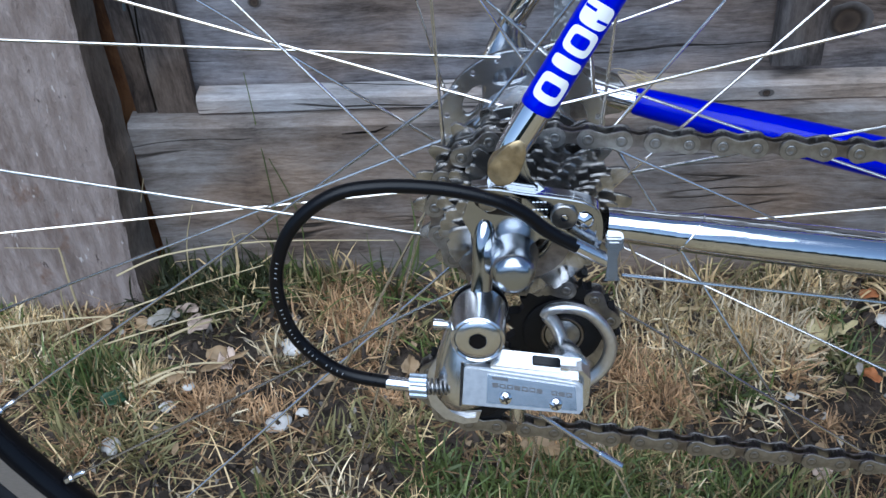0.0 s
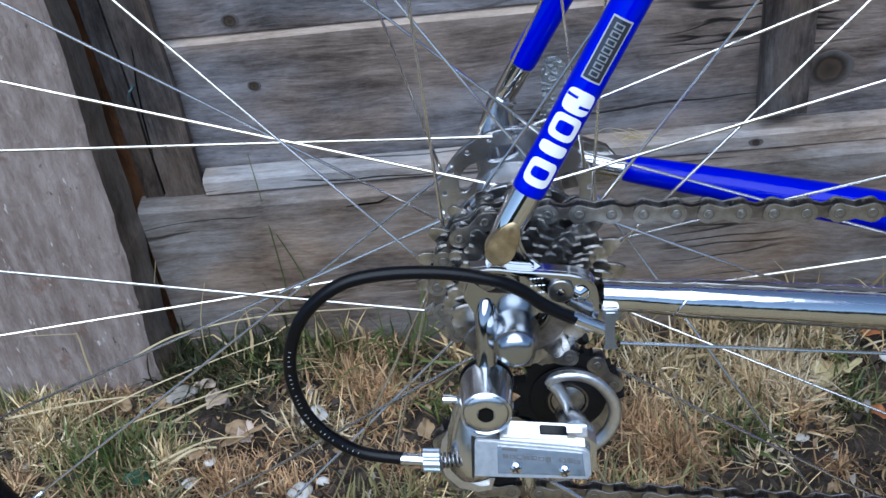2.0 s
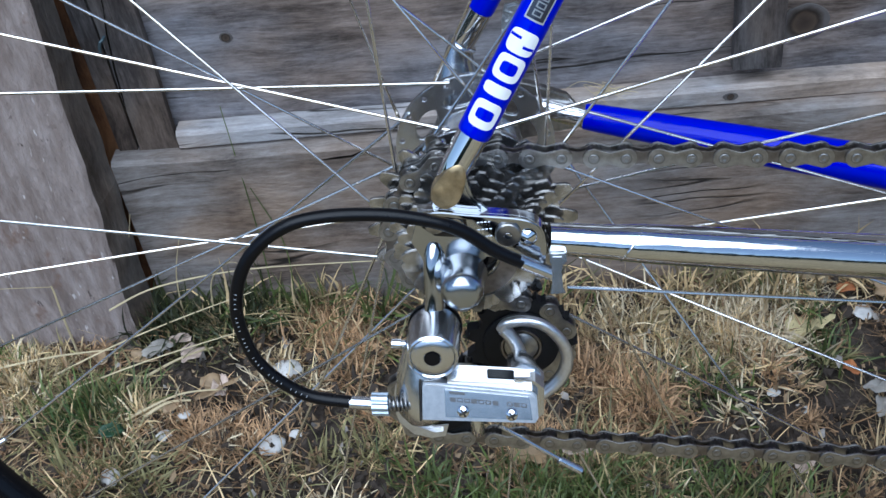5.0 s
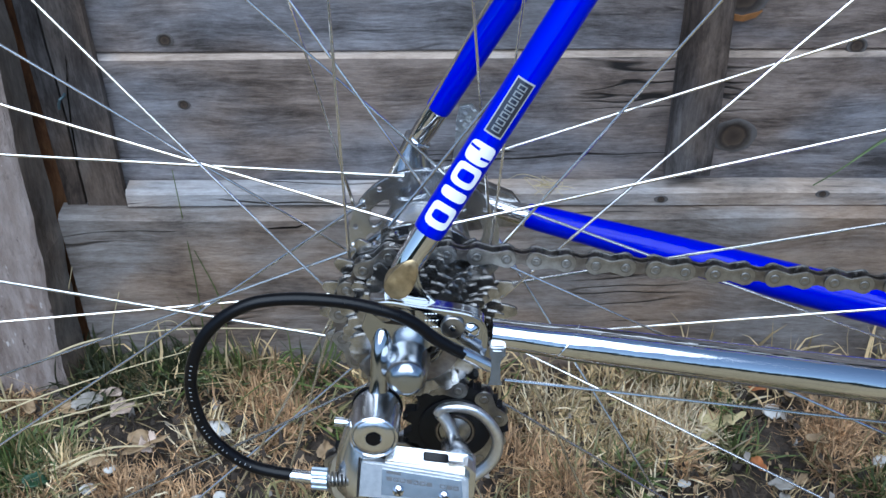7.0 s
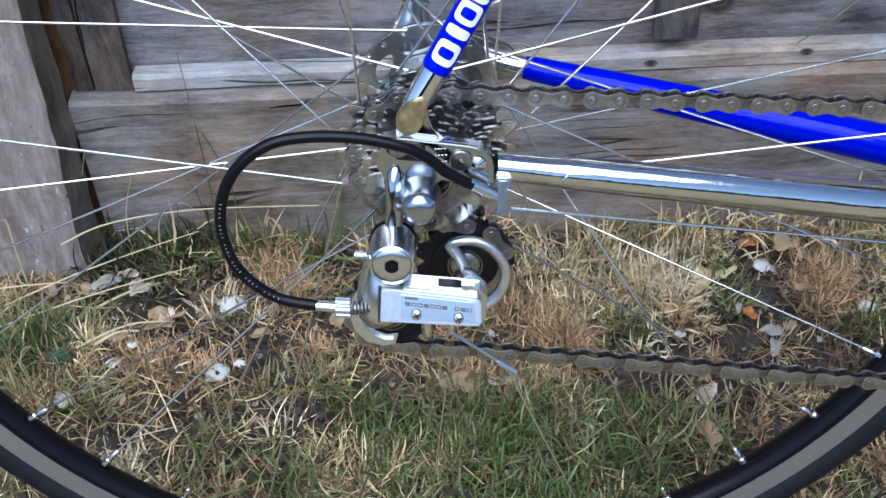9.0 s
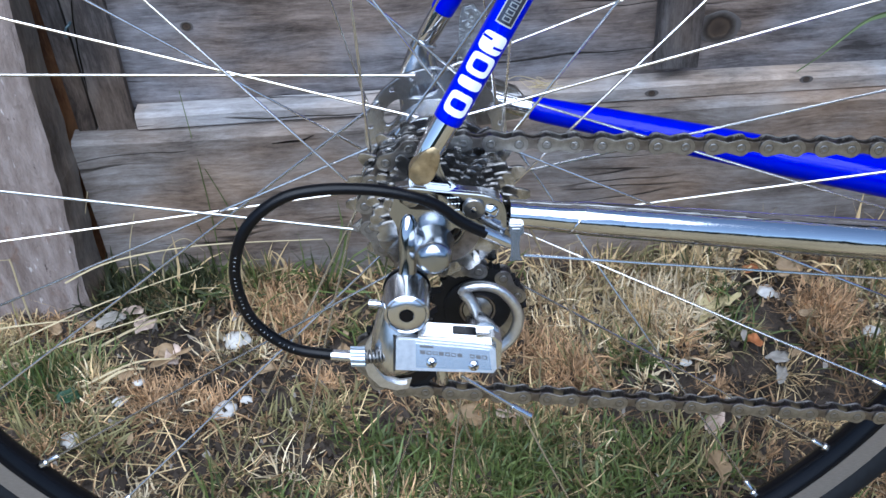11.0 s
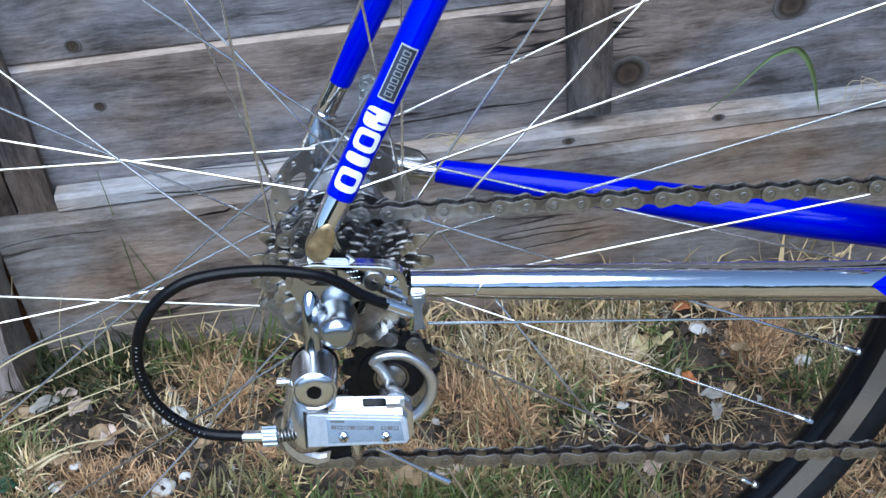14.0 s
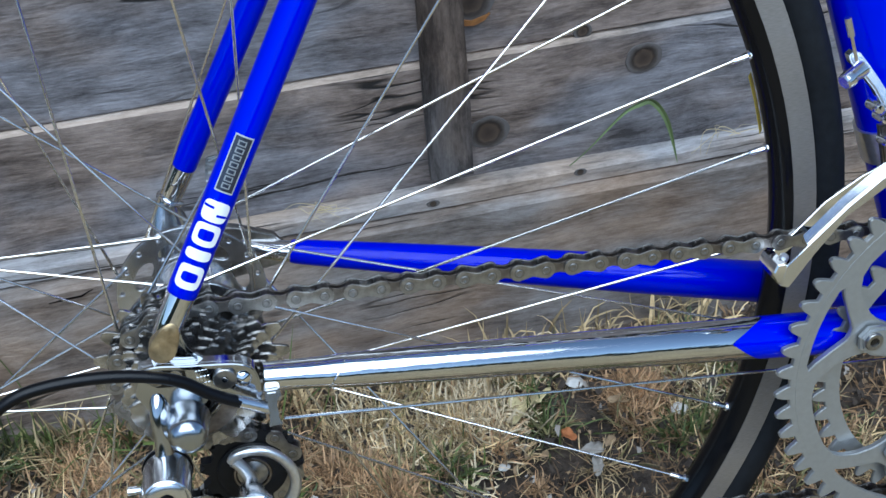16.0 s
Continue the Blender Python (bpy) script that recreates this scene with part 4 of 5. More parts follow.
bp("anchor_bolt", tube([(0.5, -92, -55), (0.3, -92, -63.5), (0.3, -92, -64.5)], [2.7, 2.7, 2.1], 16), M_CHROME, der)
bp("adjusting_screw", tube([(-20, -80, -26.5), (-27, -80, -26.2), (-27.2, -80, -26.2), (-31, -80, -25.8)], [1.5, 1.5, 2.1, 2.1], 14), M_CHROME, der, "small adjusting screw")
bp("cage_spur", tube(smooth_path([(21, -58, -60), (18.5, -56.5, -51), (15.5, -55, -44), (12.5, -55, -39.5)], 5), 3.0, 14, True, 0.8), M_SATIN, der)
bp("upper_cage", tube(smooth_path([(12, -55, -40), (14.5, -55, -36.8), (22, -55, -36.2), (30, -55, -39.5), (36.5, -55, -48), (38.3, -55, -57), (35.5, -55, -66), (29, -55, -73), (22, -55, -76)], 6), 3.1, 14, True, 0.75), M_SATIN, der, "silver curved pulley cage")
LOWER_CAGE = [(-26, -59.5), (-31, -59.3), (-36, -62), (-41, -70), (-43.5, -80), (-41.5, -90), (-36, -97), (-28, -100), (-22, -99), (-20, -93), (-26, -93.4), (-31.5, -90.5), (-35.5, -84.5), (-36.8, -78), (-34, -71), (-29.5, -66.5), (-22, -64), (-20, -59)]
bp("lower_cage", plate([(x_ + 4.2, z_ + 4.2) for x_, z_ in LOWER_CAGE], -57.5, -53, (), 1.8), M_SATIN, der, "silver curved lower pulley cage")
bp("inner_cage", join(tube([(16, -31, -57), (-19.5, -32, -83)], 5, 12, True, 0.3)), M_SATIN, der)
for c in (GUIDE, TENSION):
    o = [(x + c[0], z + c[1]) for x, z in gear(11, 0.2, -2.6)]
    jw = bp("jockey_wheel", join(plate(o, -43.5, -37.5, (), 0.5), lathe([(7, -45.6), (15.2, -45.6), (16.6, -44.6), (16.6, -43)], (c[0], 0, c[1]), 40)), M_PLASTIC, der, "black plastic jockey wheel")
    bp("pulley_shield", lathe([(7.6, -45), (7.9, -46.6), (8.8, -46.6), (9.3, -45.8), (9.3, -45)], (c[0], 0, c[1]), 32), M_INNER, jw, "dark bearing ring")
    bp("pulley_hub", lathe([(0.1, -47.6), (3.2, -47.4), (5.6, -46.8), (7.2, -46.2), (7.4, -45)], (c[0], 0, c[1]), 28), M_STEEL, jw, "grey domed pulley centre")

# gear cable
stop_geo = join(block(34, 40.5, -78, -68, 4, 9.5, 0.8), plate([(34.4, 9.5), (39.6, 9.2), (38.2, 2), (38.4, -4.6), (39.2, -6.4), (33.2, -6.4), (34.0, -4.4), (34.6, 1)], -80.0, -77, (), 0.8))
stopm = bp("cable_stop", ([(x, y + (z - 5) * 0.2, z) for x, y, z in stop_geo[0]], stop_geo[1]), M_FLANGE, None, "chromed cable stop")
CABLE = [(23.4, -79.0, 7.3), (12.8, -80.6, 14.9), (3.7, -82.2, 23.8), (-5.4, -83.7, 29.6), (-19.3, -85.1, 34.5), (-33.3, -86.4, 37.2), (-47.4, -87.6, 38.1), (-59.4, -88.6, 36.7), (-69.8, -89.5, 31.6), (-78.4, -90.2, 23.4), (-83.9, -90.8, 13.0), (-86.6, -91.3, 0.8), (-85.8, -91.6, -10.8), (-82.8, -91.8, -21.7), (-75.7, -91.9, -31.8), (-64.4, -92.0, -40.4), (-48.3, -92.0, -44.6)]
housing = bp("cable_housing", tube(smooth_path(CABLE, 6), 2.6, 16), M_BLACK, None, "black looped gear cable housing")
sp_ = smooth_path(CABLE, 12)
for k in range(122, 182, 2):
    a, b = sp_[k], sp_[k + 1]
    out = Vector((0.1, -0.9, 0.42)) - (b - a).normalized() * Vector((0.1, -0.9, 0.42)).dot((b - a).normalized())
    q = (a + b) / 2 + out.normalized() * 2.55
    side_ = (b - a).normalized().cross(out).normalized()
    if k % 10:
        bp("printed_bar", tube([q - side_ * (0.35 + 0.1 * (k % 3)), q + side_ * 0.4], 0.13, 5), M_SILVERINK, housing, "", False)
c0, c1 = Vector(CABLE[0]), Vector(CABLE[-1])
bp("ferrule", tube([c0 - Vector((1.5, 0, -1)), c0 + Vector((11, 2, -7.3))], [2.75, 2.75], 20), M_ALLOY, housing, "silver ferrule")
bp("ferrule", tube([c1 - Vector((1, 0, 0)), c1 + Vector((8, -0.5, -1))], 2.75, 20), M_ALLOY, housing, "silver ferrule")
kn = []
for k in range(44):
    a = 2 * math.pi * k / 44
    kn.append((4.75 if k % 4 < 2 else 4.25, a))
e0 = c1 + Vector((8, -0.5, -1))
v, f = [], []
for xx in (0, 6.5):
    for r, a in kn:
        v.append((e0.x + xx, e0.y + r * math.cos(a), e0.z - xx * 0.1 + r * math.sin(a)))
for k in range(44):
    f.append((k, (k + 1) % 44, 44 + (k + 1) % 44, 44 + k))
f += [tuple(range(43, -1, -1)), tuple(range(44, 88))]
bp("barrel_adjuster", (v, f), mat("pale_blue_alloy", (0.50, 0.57, 0.66), 0.3, 0.9), housing, "knurled barrel adjuster", False)
spring = [(e0.x + 6.5 + 9.5 * t / 60, e0.y + 2.9 * math.cos(t * 0.63), e0.z - 0.8 + 2.9 * math.sin(t * 0.63)) for t in range(61)]
bp("spring", join(tube(spring, 0.55, 6), tube([(e0.x + 6, e0.y, e0.z - 0.8), (e0.x + 17, e0.y, e0.z - 1.6)], 1.3, 8)), M_STEEL, housing, "small coil spring")
inner_wire = [(40, -78, -6), (392, -14, -96)]
bp("inner_cable", tube(inner_wire, 0.75, 8), M_SPOKE, None, "bare steel gear cable under the chainstay")
tail = bp("cable_tail", tube([(9, -93, -60), (22, -93, -71), (34, -93, -81)], 0.85, 8), M_ALLOY, None, "cut cable tail with a crimped cap")
bp("cable_cap", tube([(32, -93, -79.6), (40.5, -93, -86.2)], 1.7, 12), M_ALLOY, tail, "crimped alloy cap")

# front derailleur
fd_arm = plate([(315.5, 97.5), (318, 99), (321, 98), (326, 90), (332, 79), (339, 64), (337, 59), (333, 61), (330, 71), (325, 82), (319, 91), (316, 94)], -46.5, -40, (), 1.2)
fd = bp("front_derailleur", ([(x, y + (z - 80) * 0.4, z) for x, y, z in fd_arm[0]], fd_arm[1]), M_ALLOY, None, "polished front derailleur with chromed cage")
bp("clamp_bolt", tube([(307.6, -49, 89.6), (308.2, -48.8, 89.8), (311.5, -47.6, 90.8), (312, -47.5, 91), (319, -44.5, 93)], [3.0, 3.7, 4.0, 3.4, 3.6], 20), M_ALLOY, fd, "alloy cable clamp bolt")
for x_, z_, r_ in ((326.3, 73.5, 2.5), (329.5, 67.5, 1.9), (333, 55, 2.4)):
    bp("small_bolt", lathe([(0.1, -49.5), (r_ * 0.8, -49.3), (r_, -48.5), (r_, -40)], (x_, 0, z_), 16), M_CHROME, fd)
bp("return_arm", plate([(331, 62), (335, 62), (341, 40), (345, 24), (340, 22), (336, 36)], -42, -38, (), 0.8), M_INNER, fd, "dark return arm")
bp("pivot_ring", lathe([(1.6, -45), (2.2, -46), (3.2, -46), (3.6, -45), (3.6, -40)], (337.3, 0, 36), 20), M_INNER, fd)
bp("clamp_band", tube([(364.8, 0, 28), (359.5, 0, 46)], 16.2, 36), M_SATIN, fd, "alloy clamp round the seat tube")
CAGE_O = [(276.4, -2.6), (280.7, -4.4), (292.8, 10.6), (308.6, 27.8), (326.8, 38.8), (365, 55), (365, 61), (326.4, 45), (308.5, 32.5), (289.8, 16.5), (279, 7)]
bp("cage", plate(CAGE_O, -58.6, -57.2, (), 0.4), M_ALLOY, fd, "chromed outer cage plate")
bp("cage", plate([(280, 0), (292, 8), (308.5, 22), (326.4, 34), (345, 42), (345, 46), (324, 38), (306, 28), (290, 14), (279, 6)], -42, -40.6, (), 0.4), M_CHROME, fd)
cage_top = plate([(290, 15.5), (308.5, 31.5), (326.4, 44), (350, 54.5), (350, 56), (326, 45.8), (307.5, 33.2), (289, 17)], -57.5, -53.8, (), 0.3)
bp("cage_top", ([(x, y, z + (y + 57.5) * 0.7) for x, y, z in cage_top[0]], cage_top[1]), M_ALLOY, fd, "chromed top of the cage")
bp("cage_bridge", plate([(272.8, 4.6), (276.4, -2.6), (280.5, -4), (283, 3), (279, 9), (275, 9)], -58.5, -42, (), 0.8), M_CHROME, fd)
bp("bridge_screw", tube([(280, -50, 4), (280.6, -53, 9.5), (280.7, -53.4, 10.3)], [2.3, 2.3, 1.5], 14), M_SATIN, fd)
bp("cable_end", tube([(315.5, -45, 97.2), (312.2, -45, 109.5)], 0.8, 8), M_SPOKE, fd)
bp("cable_cap", tube([(312.3, -45, 109), (310, -45, 117.7)], 1.6, 12), M_ALLOY, fd, "crimped cable cap")

# ================= grass, stones, leaves =================
rng = np.random.default_rng(7)


def blades(name, material, label, pts, length, width, upright_, curl):
    """Many thin bent blades in one mesh."""
    n = len(pts)
    L = length * rng.uniform(0.5, 1.3, n)
    az = rng.uniform(0, 2 * math.pi, n)
    el = np.radians(np.clip(rng.normal(upright_, 24, n), 2, 88))
    cv_ = rng.normal(0, curl, n) - curl * 0.8
    side = rng.normal(0, 0.5, n)
    W = width * rng.uniform(0.6, 1.3, n)
    pos = np.column_stack([pts[:, 0], pts[:, 1], pts[:, 2]])
    V = np.zeros((n, 7, 3))
    cur, e, a = pos.copy(), el.copy(), az.copy()
    for s in range(4):
        px, py = -np.sin(a), np.cos(a)
        ww = W * (1, 0.9, 0.65, 0)[s] / 2
        off = np.column_stack([px * ww, py * ww, 0 * ww])
        if s < 3:
            V[:, 2 * s], V[:, 2 * s + 1] = cur - off, cur + off
            step = L / 3
            cur = cur + np.column_stack([np.cos(e) * np.cos(a), np.cos(e) * np.sin(a), np.sin(e)]) * step[:, None]
            cur[:, 2] = np.maximum(cur[:, 2], 0.001)
            e, a = e + cv_, a + side * 0.6
        else:
            V[:, 6] = cur
    base = (np.arange(n) * 7)[:, None]
    quads = np.concatenate([base + np.array([[0, 1, 3, 2]]), base + np.array([[2, 3, 5, 4]])])
    tris = base + np.array([[4, 5, 6]])
    ob = part(name, (V.reshape(-1, 3).tolist(), quads.tolist() + tris.tolist()), material, None, smooth=False)
    return tagged(ob, label, "grass", kind="stuff")


def scatter(n, x0, x1, y0, y1, clumps=0, spread=0.02, bare=()):
    if clumps:
        c = np.column_stack([rng.uniform(x0, x1, clumps), rng.uniform(y0, y1, clumps)])
        p = c[rng.integers(0, clumps, n)] + rng.normal(0, spread, (n, 2))
    else:
        p = np.column_stack([rng.uniform(x0, x1, n), rng.uniform(y0, y1, n)])
    keep = (p[:, 1] < 0.333) | (p[:, 0] < -0.3)
    for bx, by, br in bare:
        keep &= (np.hypot(p[:, 0] - bx, p[:, 1] - by) > br * rng.uniform(0.6, 1.15, len(p))) | (rng.uniform(0, 1, len(p)) < 0.3)
    p = p[keep]
    return np.column_stack([p, rng.uniform(-0.004, 0.012, len(p))])


BARE = ((0.252, 0.253, 0.032), (0.192, 0.206, 0.018), (0.232, 0.206, 0.028), (0.27, 0.217, 0.026), (0.266, 0.17, 0.02), (-0.10, 0.236, 0.022), (-0.269, 0.241, 0.02), (-0.241, 0.259, 0.022), (0.02, 0.20, 0.02), (0.14, 0.16, 0.02), (0.38, 0.21, 0.03), (-0.15, 0.20, 0.02))


def tufts(name, material, label, centres, per, length, width, spread, low, high):
    """Tufts of blades that fan out from their roots."""
    n = len(centres) * per
    c = np.repeat(centres, per, axis=0)
    size = np.repeat(rng.uniform(0.6, 1.25, len(centres)), per)
    a = rng.uniform(0, 2 * math.pi, n)
    r = np.abs(rng.normal(0, spread, n)) * size
    px, py = c[:, 0] + r * np.cos(a), c[:, 1] + r * np.sin(a)
    ok = ((py < 0.333) | (px < -0.29)) & ~((px < -0.31) & (py > 0.298))
    a, r, px, py, size = a[ok], r[ok], px[ok], py[ok], size[ok]
    n = len(a)
    az = a + rng.normal(0, 0.7, n)
    el = np.radians(rng.uniform(low, high, n))
    L = length * size * rng.uniform(0.5, 1.3, n)
    W = width * rng.uniform(0.6, 1.4, n)
    bend, twist = rng.uniform(-0.62, 0.22, n), rng.normal(0, 0.38, n)
    cur = np.column_stack([px, py, rng.uniform(-0.003, 0.006, n)])
    V = np.zeros((n, 9, 3))
    for s in range(5):
        ww = W * (0.8, 1.0, 0.85, 0.55, 0)[s] / 2
        o = np.column_stack([-np.sin(az) * ww, np.cos(az) * ww, 0.3 * ww])
        if s < 4:
            V[:, 2 * s], V[:, 2 * s + 1] = cur - o, cur + o
            cur = cur + np.column_stack([np.cos(el) * np.cos(az), np.cos(el) * np.sin(az), np.sin(el)]) * (L / 4)[:, None]
            cur[:, 2] = np.maximum(cur[:, 2], 0.0015)
            cur[:, 1] = np.where(cur[:, 0] > -0.29, np.minimum(cur[:, 1], 0.333), cur[:, 1])
            el, az = el + bend, az + twist
        else:
            V[:, 8] = cur
    base = (np.arange(n) * 9)[:, None]
    quads = np.concatenate([base + np.array([[2 * k, 2 * k + 1, 2 * k + 3, 2 * k + 2]]) for k in range(3)])
    ob = part(name, (V.reshape(-1, 3).tolist(), quads.tolist() + (base + np.array([[6, 7, 8]])).tolist()), material, None, smooth=False)
    return tagged(ob, label, "grass", kind="stuff")


def spots(n, x0=-0.62, x1=0.72, y0=-0.22, y1=0.34, patch=0.0, thin=-2.0):
    p = np.column_stack([rng.uniform(x0, x1, n), rng.uniform(y0, y1, n)])
    keep = np.ones(n, bool)
    for bx, by, br in BARE:
        keep &= np.hypot(p[:, 0] - bx, p[:, 1] - by) > br * 0.8
    keep &= np.array([noise.noise((x * 13, y * 17, patch)) > thin for x, y in p])
    return p[keep]


blades("dead_grass", M_DRYBROWN, "matted dead brown grass thatch", scatter(15000, -0.62, 0.75, -0.24, 0.34, 700, 0.025, BARE), 0.024, 0.0013, 12, 0.10)
blades("straw_thatch", M_STRAW, "loose pale straw lying flat", scatter(2600, -0.62, 0.75, -0.24, 0.34, 200, 0.03, BARE), 0.042, 0.0012, 14, 0.12)
PALE = np.array([(0.165, 0.259), (0.155, 0.273), (0.183, 0.252), (0.174, 0.240), (0.171, 0.289), (0.20, 0.304), (0.213, 0.308), (0.145, 0.262), (-0.403, 0.281), (-0.405, 0.254), (-0.384, 0.287), (-0.375, 0.265), (-0.02, 0.31), (0.34, 0.30), (0.375, 0.29)])
HEAP = np.array([(0.098, 0.293), (0.124, 0.295), (0.112, 0.278), (0.085, 0.285)])
TAN = np.array([(0.086, 0.202), (0.079, 0.214), (0.101, 0.196), (0.093, 0.21), (0.305, 0.256), (0.299, 0.268), (0.309, 0.238), (0.32, 0.262), (0.035, 0.261), (0.016, 0.175), (0.076, 0.165), (-0.135, 0.301), (-0.117, 0.283), (-0.143, 0.277), (-0.146, 0.311), (-0.03, 0.245), (-0.045, 0.225), (-0.01, 0.235), (0.055, 0.245)])
LUSH = np.array([(0.033, 0.134), (0.045, 0.12), (0.079, 0.139), (0.106, 0.136), (0.343, 0.209), (-0.144, 0.331), (-0.162, 0.328), (-0.18, 0.33), (-0.321, 0.23), (-0.339, 0.236), (-0.31, 0.222), (-0.425, 0.315), (-0.41, 0.29), (0.02, 0.11), (0.16, 0.12)])


def near(c, d, n):
    return np.repeat(c, n, axis=0) + rng.normal(0, d, (len(c) * n, 2))


tufts("straw_grass", M_STRAW, "dry straw-coloured grass in tangled tufts", np.concatenate([near(PALE, 0.008, 3), near(HEAP, 0.012, 2), spots(400, patch=2.0, thin=0.05)]), 78, 0.023, 0.0012, 0.010, 8, 80)
tufts("pale_grass", mat("bleached_grass", (0.68, 0.56, 0.36), 0.65, noise_scale=30, vary=0.25, island=0.5), "bleached pale grass blades", np.concatenate([near(PALE, 0.008, 2), near(HEAP, 0.012, 2), spots(210, patch=2.0, thin=0.10)]), 44, 0.025, 0.0014, 0.012, 6, 80)
tufts("tan_grass", mat("orange_tan_grass", (0.44, 0.275, 0.14), 0.7, noise_scale=30, vary=0.3, island=0.6), "orange-tan dead grass tufts", np.concatenate([near(TAN, 0.007, 4), spots(430, patch=5.0, thin=0.06)]), 90, 0.023, 0.0012, 0.009, 8, 78)
tufts("green_grass", M_GREEN, "short green grass blades among the straw", np.concatenate([near(LUSH, 0.010, 3), spots(190, patch=8.0, thin=0.05), spots(70, -0.12, 0.14, 0.02, 0.15)]), 42, 0.030, 0.0017, 0.012, 20, 85)
tufts("grey_green_grass", mat("grey_green_grass", (0.205, 0.178, 0.072), 0.6, noise_scale=12, vary=0.25, island=0.45), "fading grey-green grass", np.concatenate([near(LUSH, 0.015, 2), spots(330, patch=8.0, thin=-0.05)]), 40, 0.034, 0.0015, 0.012, 10, 80)
# shade of the hollow by the post is put into these weeds' colour
tufts("hollow_shade_weeds", mat("shade_dark_weed", (0.040, 0.046, 0.017), 0.6, noise_scale=12, vary=0.3, island=0.5), "weeds at the fence foot, coloured dark for the shade of the hollow", np.column_stack([rng.uniform(-0.300, -0.205, 30), rng.uniform(0.312, 0.333, 30)]), 26, 0.040, 0.0024, 0.012, 30, 88)
CREAM = np.array([(0.188, 0.262), (0.178, 0.272), (0.196, 0.252), (0.165, 0.262), (0.182, 0.285)])
tufts("cream_tuft", mat("cream_grass", (0.70, 0.57, 0.37), 0.65, noise_scale=30, vary=0.2, island=0.4), "thick cream-coloured dead tuft beside the bare soil", near(CREAM, 0.006, 3), 46, 0.030, 0.0016, 0.007, 20, 80)
# tall weeds along the fence foot
tufts("tall_grass", M_GREEN, "taller green weeds at the fence foot", np.column_stack([rng.uniform(-0.25, 0.02, 12), rng.uniform(0.31, 0.332, 12)]), 11, 0.075, 0.0022, 0.010, 40, 88)
tufts("tall_straw", M_STRAW, "taller bleached stems at the fence foot", np.column_stack([rng.uniform(-0.25, 0.42, 36), rng.uniform(0.30, 0.331, 36)]), 12, 0.055, 0.0022, 0.010, 35, 88)


def bits(n, material, name, label, size):
    """Crumbs of leaf and soil scattered between the grass."""
    v, f = [], []
    for k in range(n):
        x, y, r = rng.uniform(-0.6, 0.7), rng.uniform(-0.2, 0.33), size * rng.uniform(0.4, 1.6)
        m = Euler(rng.uniform(-0.7, 0.7, 3) * np.array((1, 1, 9))).to_matrix()
        b = len(v)
        for q in range(5):
            a = 2 * math.pi * q / 5
            p = m @ Vector((r * math.cos(a) * rng.uniform(0.6, 1.3), r * math.sin(a) * rng.uniform(0.4, 0.9), 0))
            v.append((x + p.x, y + p.y, 0.006 + abs(rng.normal(0, 0.004)) + p.z))
        v.append((x, y, 0.008 + r * 0.4))
        f += [(b + q, b + (q + 1) % 5, b + 5) for q in range(5)]
    return tagged(part(name, (v, f), material, None, smooth=False), label, "litter", kind="stuff")


bits(2600, M_LEAF, "leaf_litter", "crumbled brown leaf litter in the grass", 0.0026)
bits(500, mat("grey_litter", (0.34, 0.30, 0.26), 0.8, noise_scale=60, vary=0.4), "grey_litter", "bleached grey scraps of leaf in the grass", 0.003)
bits(5200, mat("soil_crumbs", (0.05, 0.037, 0.027), 0.95, noise_scale=40, vary=0.4), "soil_crumbs", "dark crumbs of soil", 0.004)

# single stalks
M_STALK = mat("bleached_stalk", (0.52, 0.42, 0.24), 0.6, noise_scale=40, vary=0.2)


def stalk(points, r, material=M_STALK, label="bleached dry grass stalk leaning at the fence", name="grass_stalk"):
    pts, r = smooth_path(points, 6), r * 0.72
    ob = part(name, tube(pts, [r * (1 - 0.6 * i / len(pts)) for i in range(len(pts))], 6, True, 0.5), material, None)
    return tagged(ob, label, "grass", "loose stalks")


stalk([(-0.318, 0.300, 0.0), (-0.300, 0.325, 0.06), (-0.282, 0.331, 0.115)], 0.0012)
stalk([(-0.262, 0.31, 0.0), (-0.262, 0.325, 0.05), (-0.25, 0.330, 0.09)], 0.0012)
stalk([(-0.31, 0.295, 0.05), (-0.27, 0.305, 0.062), (-0.20, 0.318, 0.062), (-0.10, 0.325, 0.055)], 0.0012)
stalk([(-0.345, 0.285, 0.0), (-0.347, 0.292, 0.05), (-0.348, 0.297, 0.075), (-0.352, 0.296, 0.078), (-0.385, 0.290, 0.085)], 0.0014)
stalk([(-0.36, 0.265, 0.012), (-0.31, 0.285, 0.022), (-0.25, 0.30, 0.035), (-0.20, 0.31, 0.045)], 0.0011)
stalk([(-0.30, 0.25, 0.008), (-0.26, 0.27, 0.016), (-0.235, 0.285, 0.012)], 0.0018)
stalk([(-0.42, 0.27, 0.016), (-0.36, 0.278, 0.02), (-0.31, 0.29, 0.012)], 0.0015)
stalk([(-0.24, 0.32, 0.01), (-0.235, 0.327, 0.045), (-0.215, 0.328, 0.062), (-0.20, 0.325, 0.05)], 0.0014)
stalk([(-0.36, 0.24, 0.012), (-0.28, 0.262, 0.025), (-0.20, 0.285, 0.03)], 0.0011)
stalk([(-0.29, 0.215, 0.012), (-0.25, 0.23, 0.02), (-0.215, 0.236, 0.016)], 0.0015)
stalk([(-0.19, 0.325, 0.0), (-0.188, 0.331, 0.09), (-0.192, 0.340, 0.20)], 0.0010, M_GREEN, "thin green weed stem in front of the fence")
stalk([(-0.175, 0.325, 0.0), (-0.17, 0.331, 0.07), (-0.185, 0.333, 0.13)], 0.0010, M_GREEN, "thin green weed stem in front of the fence")


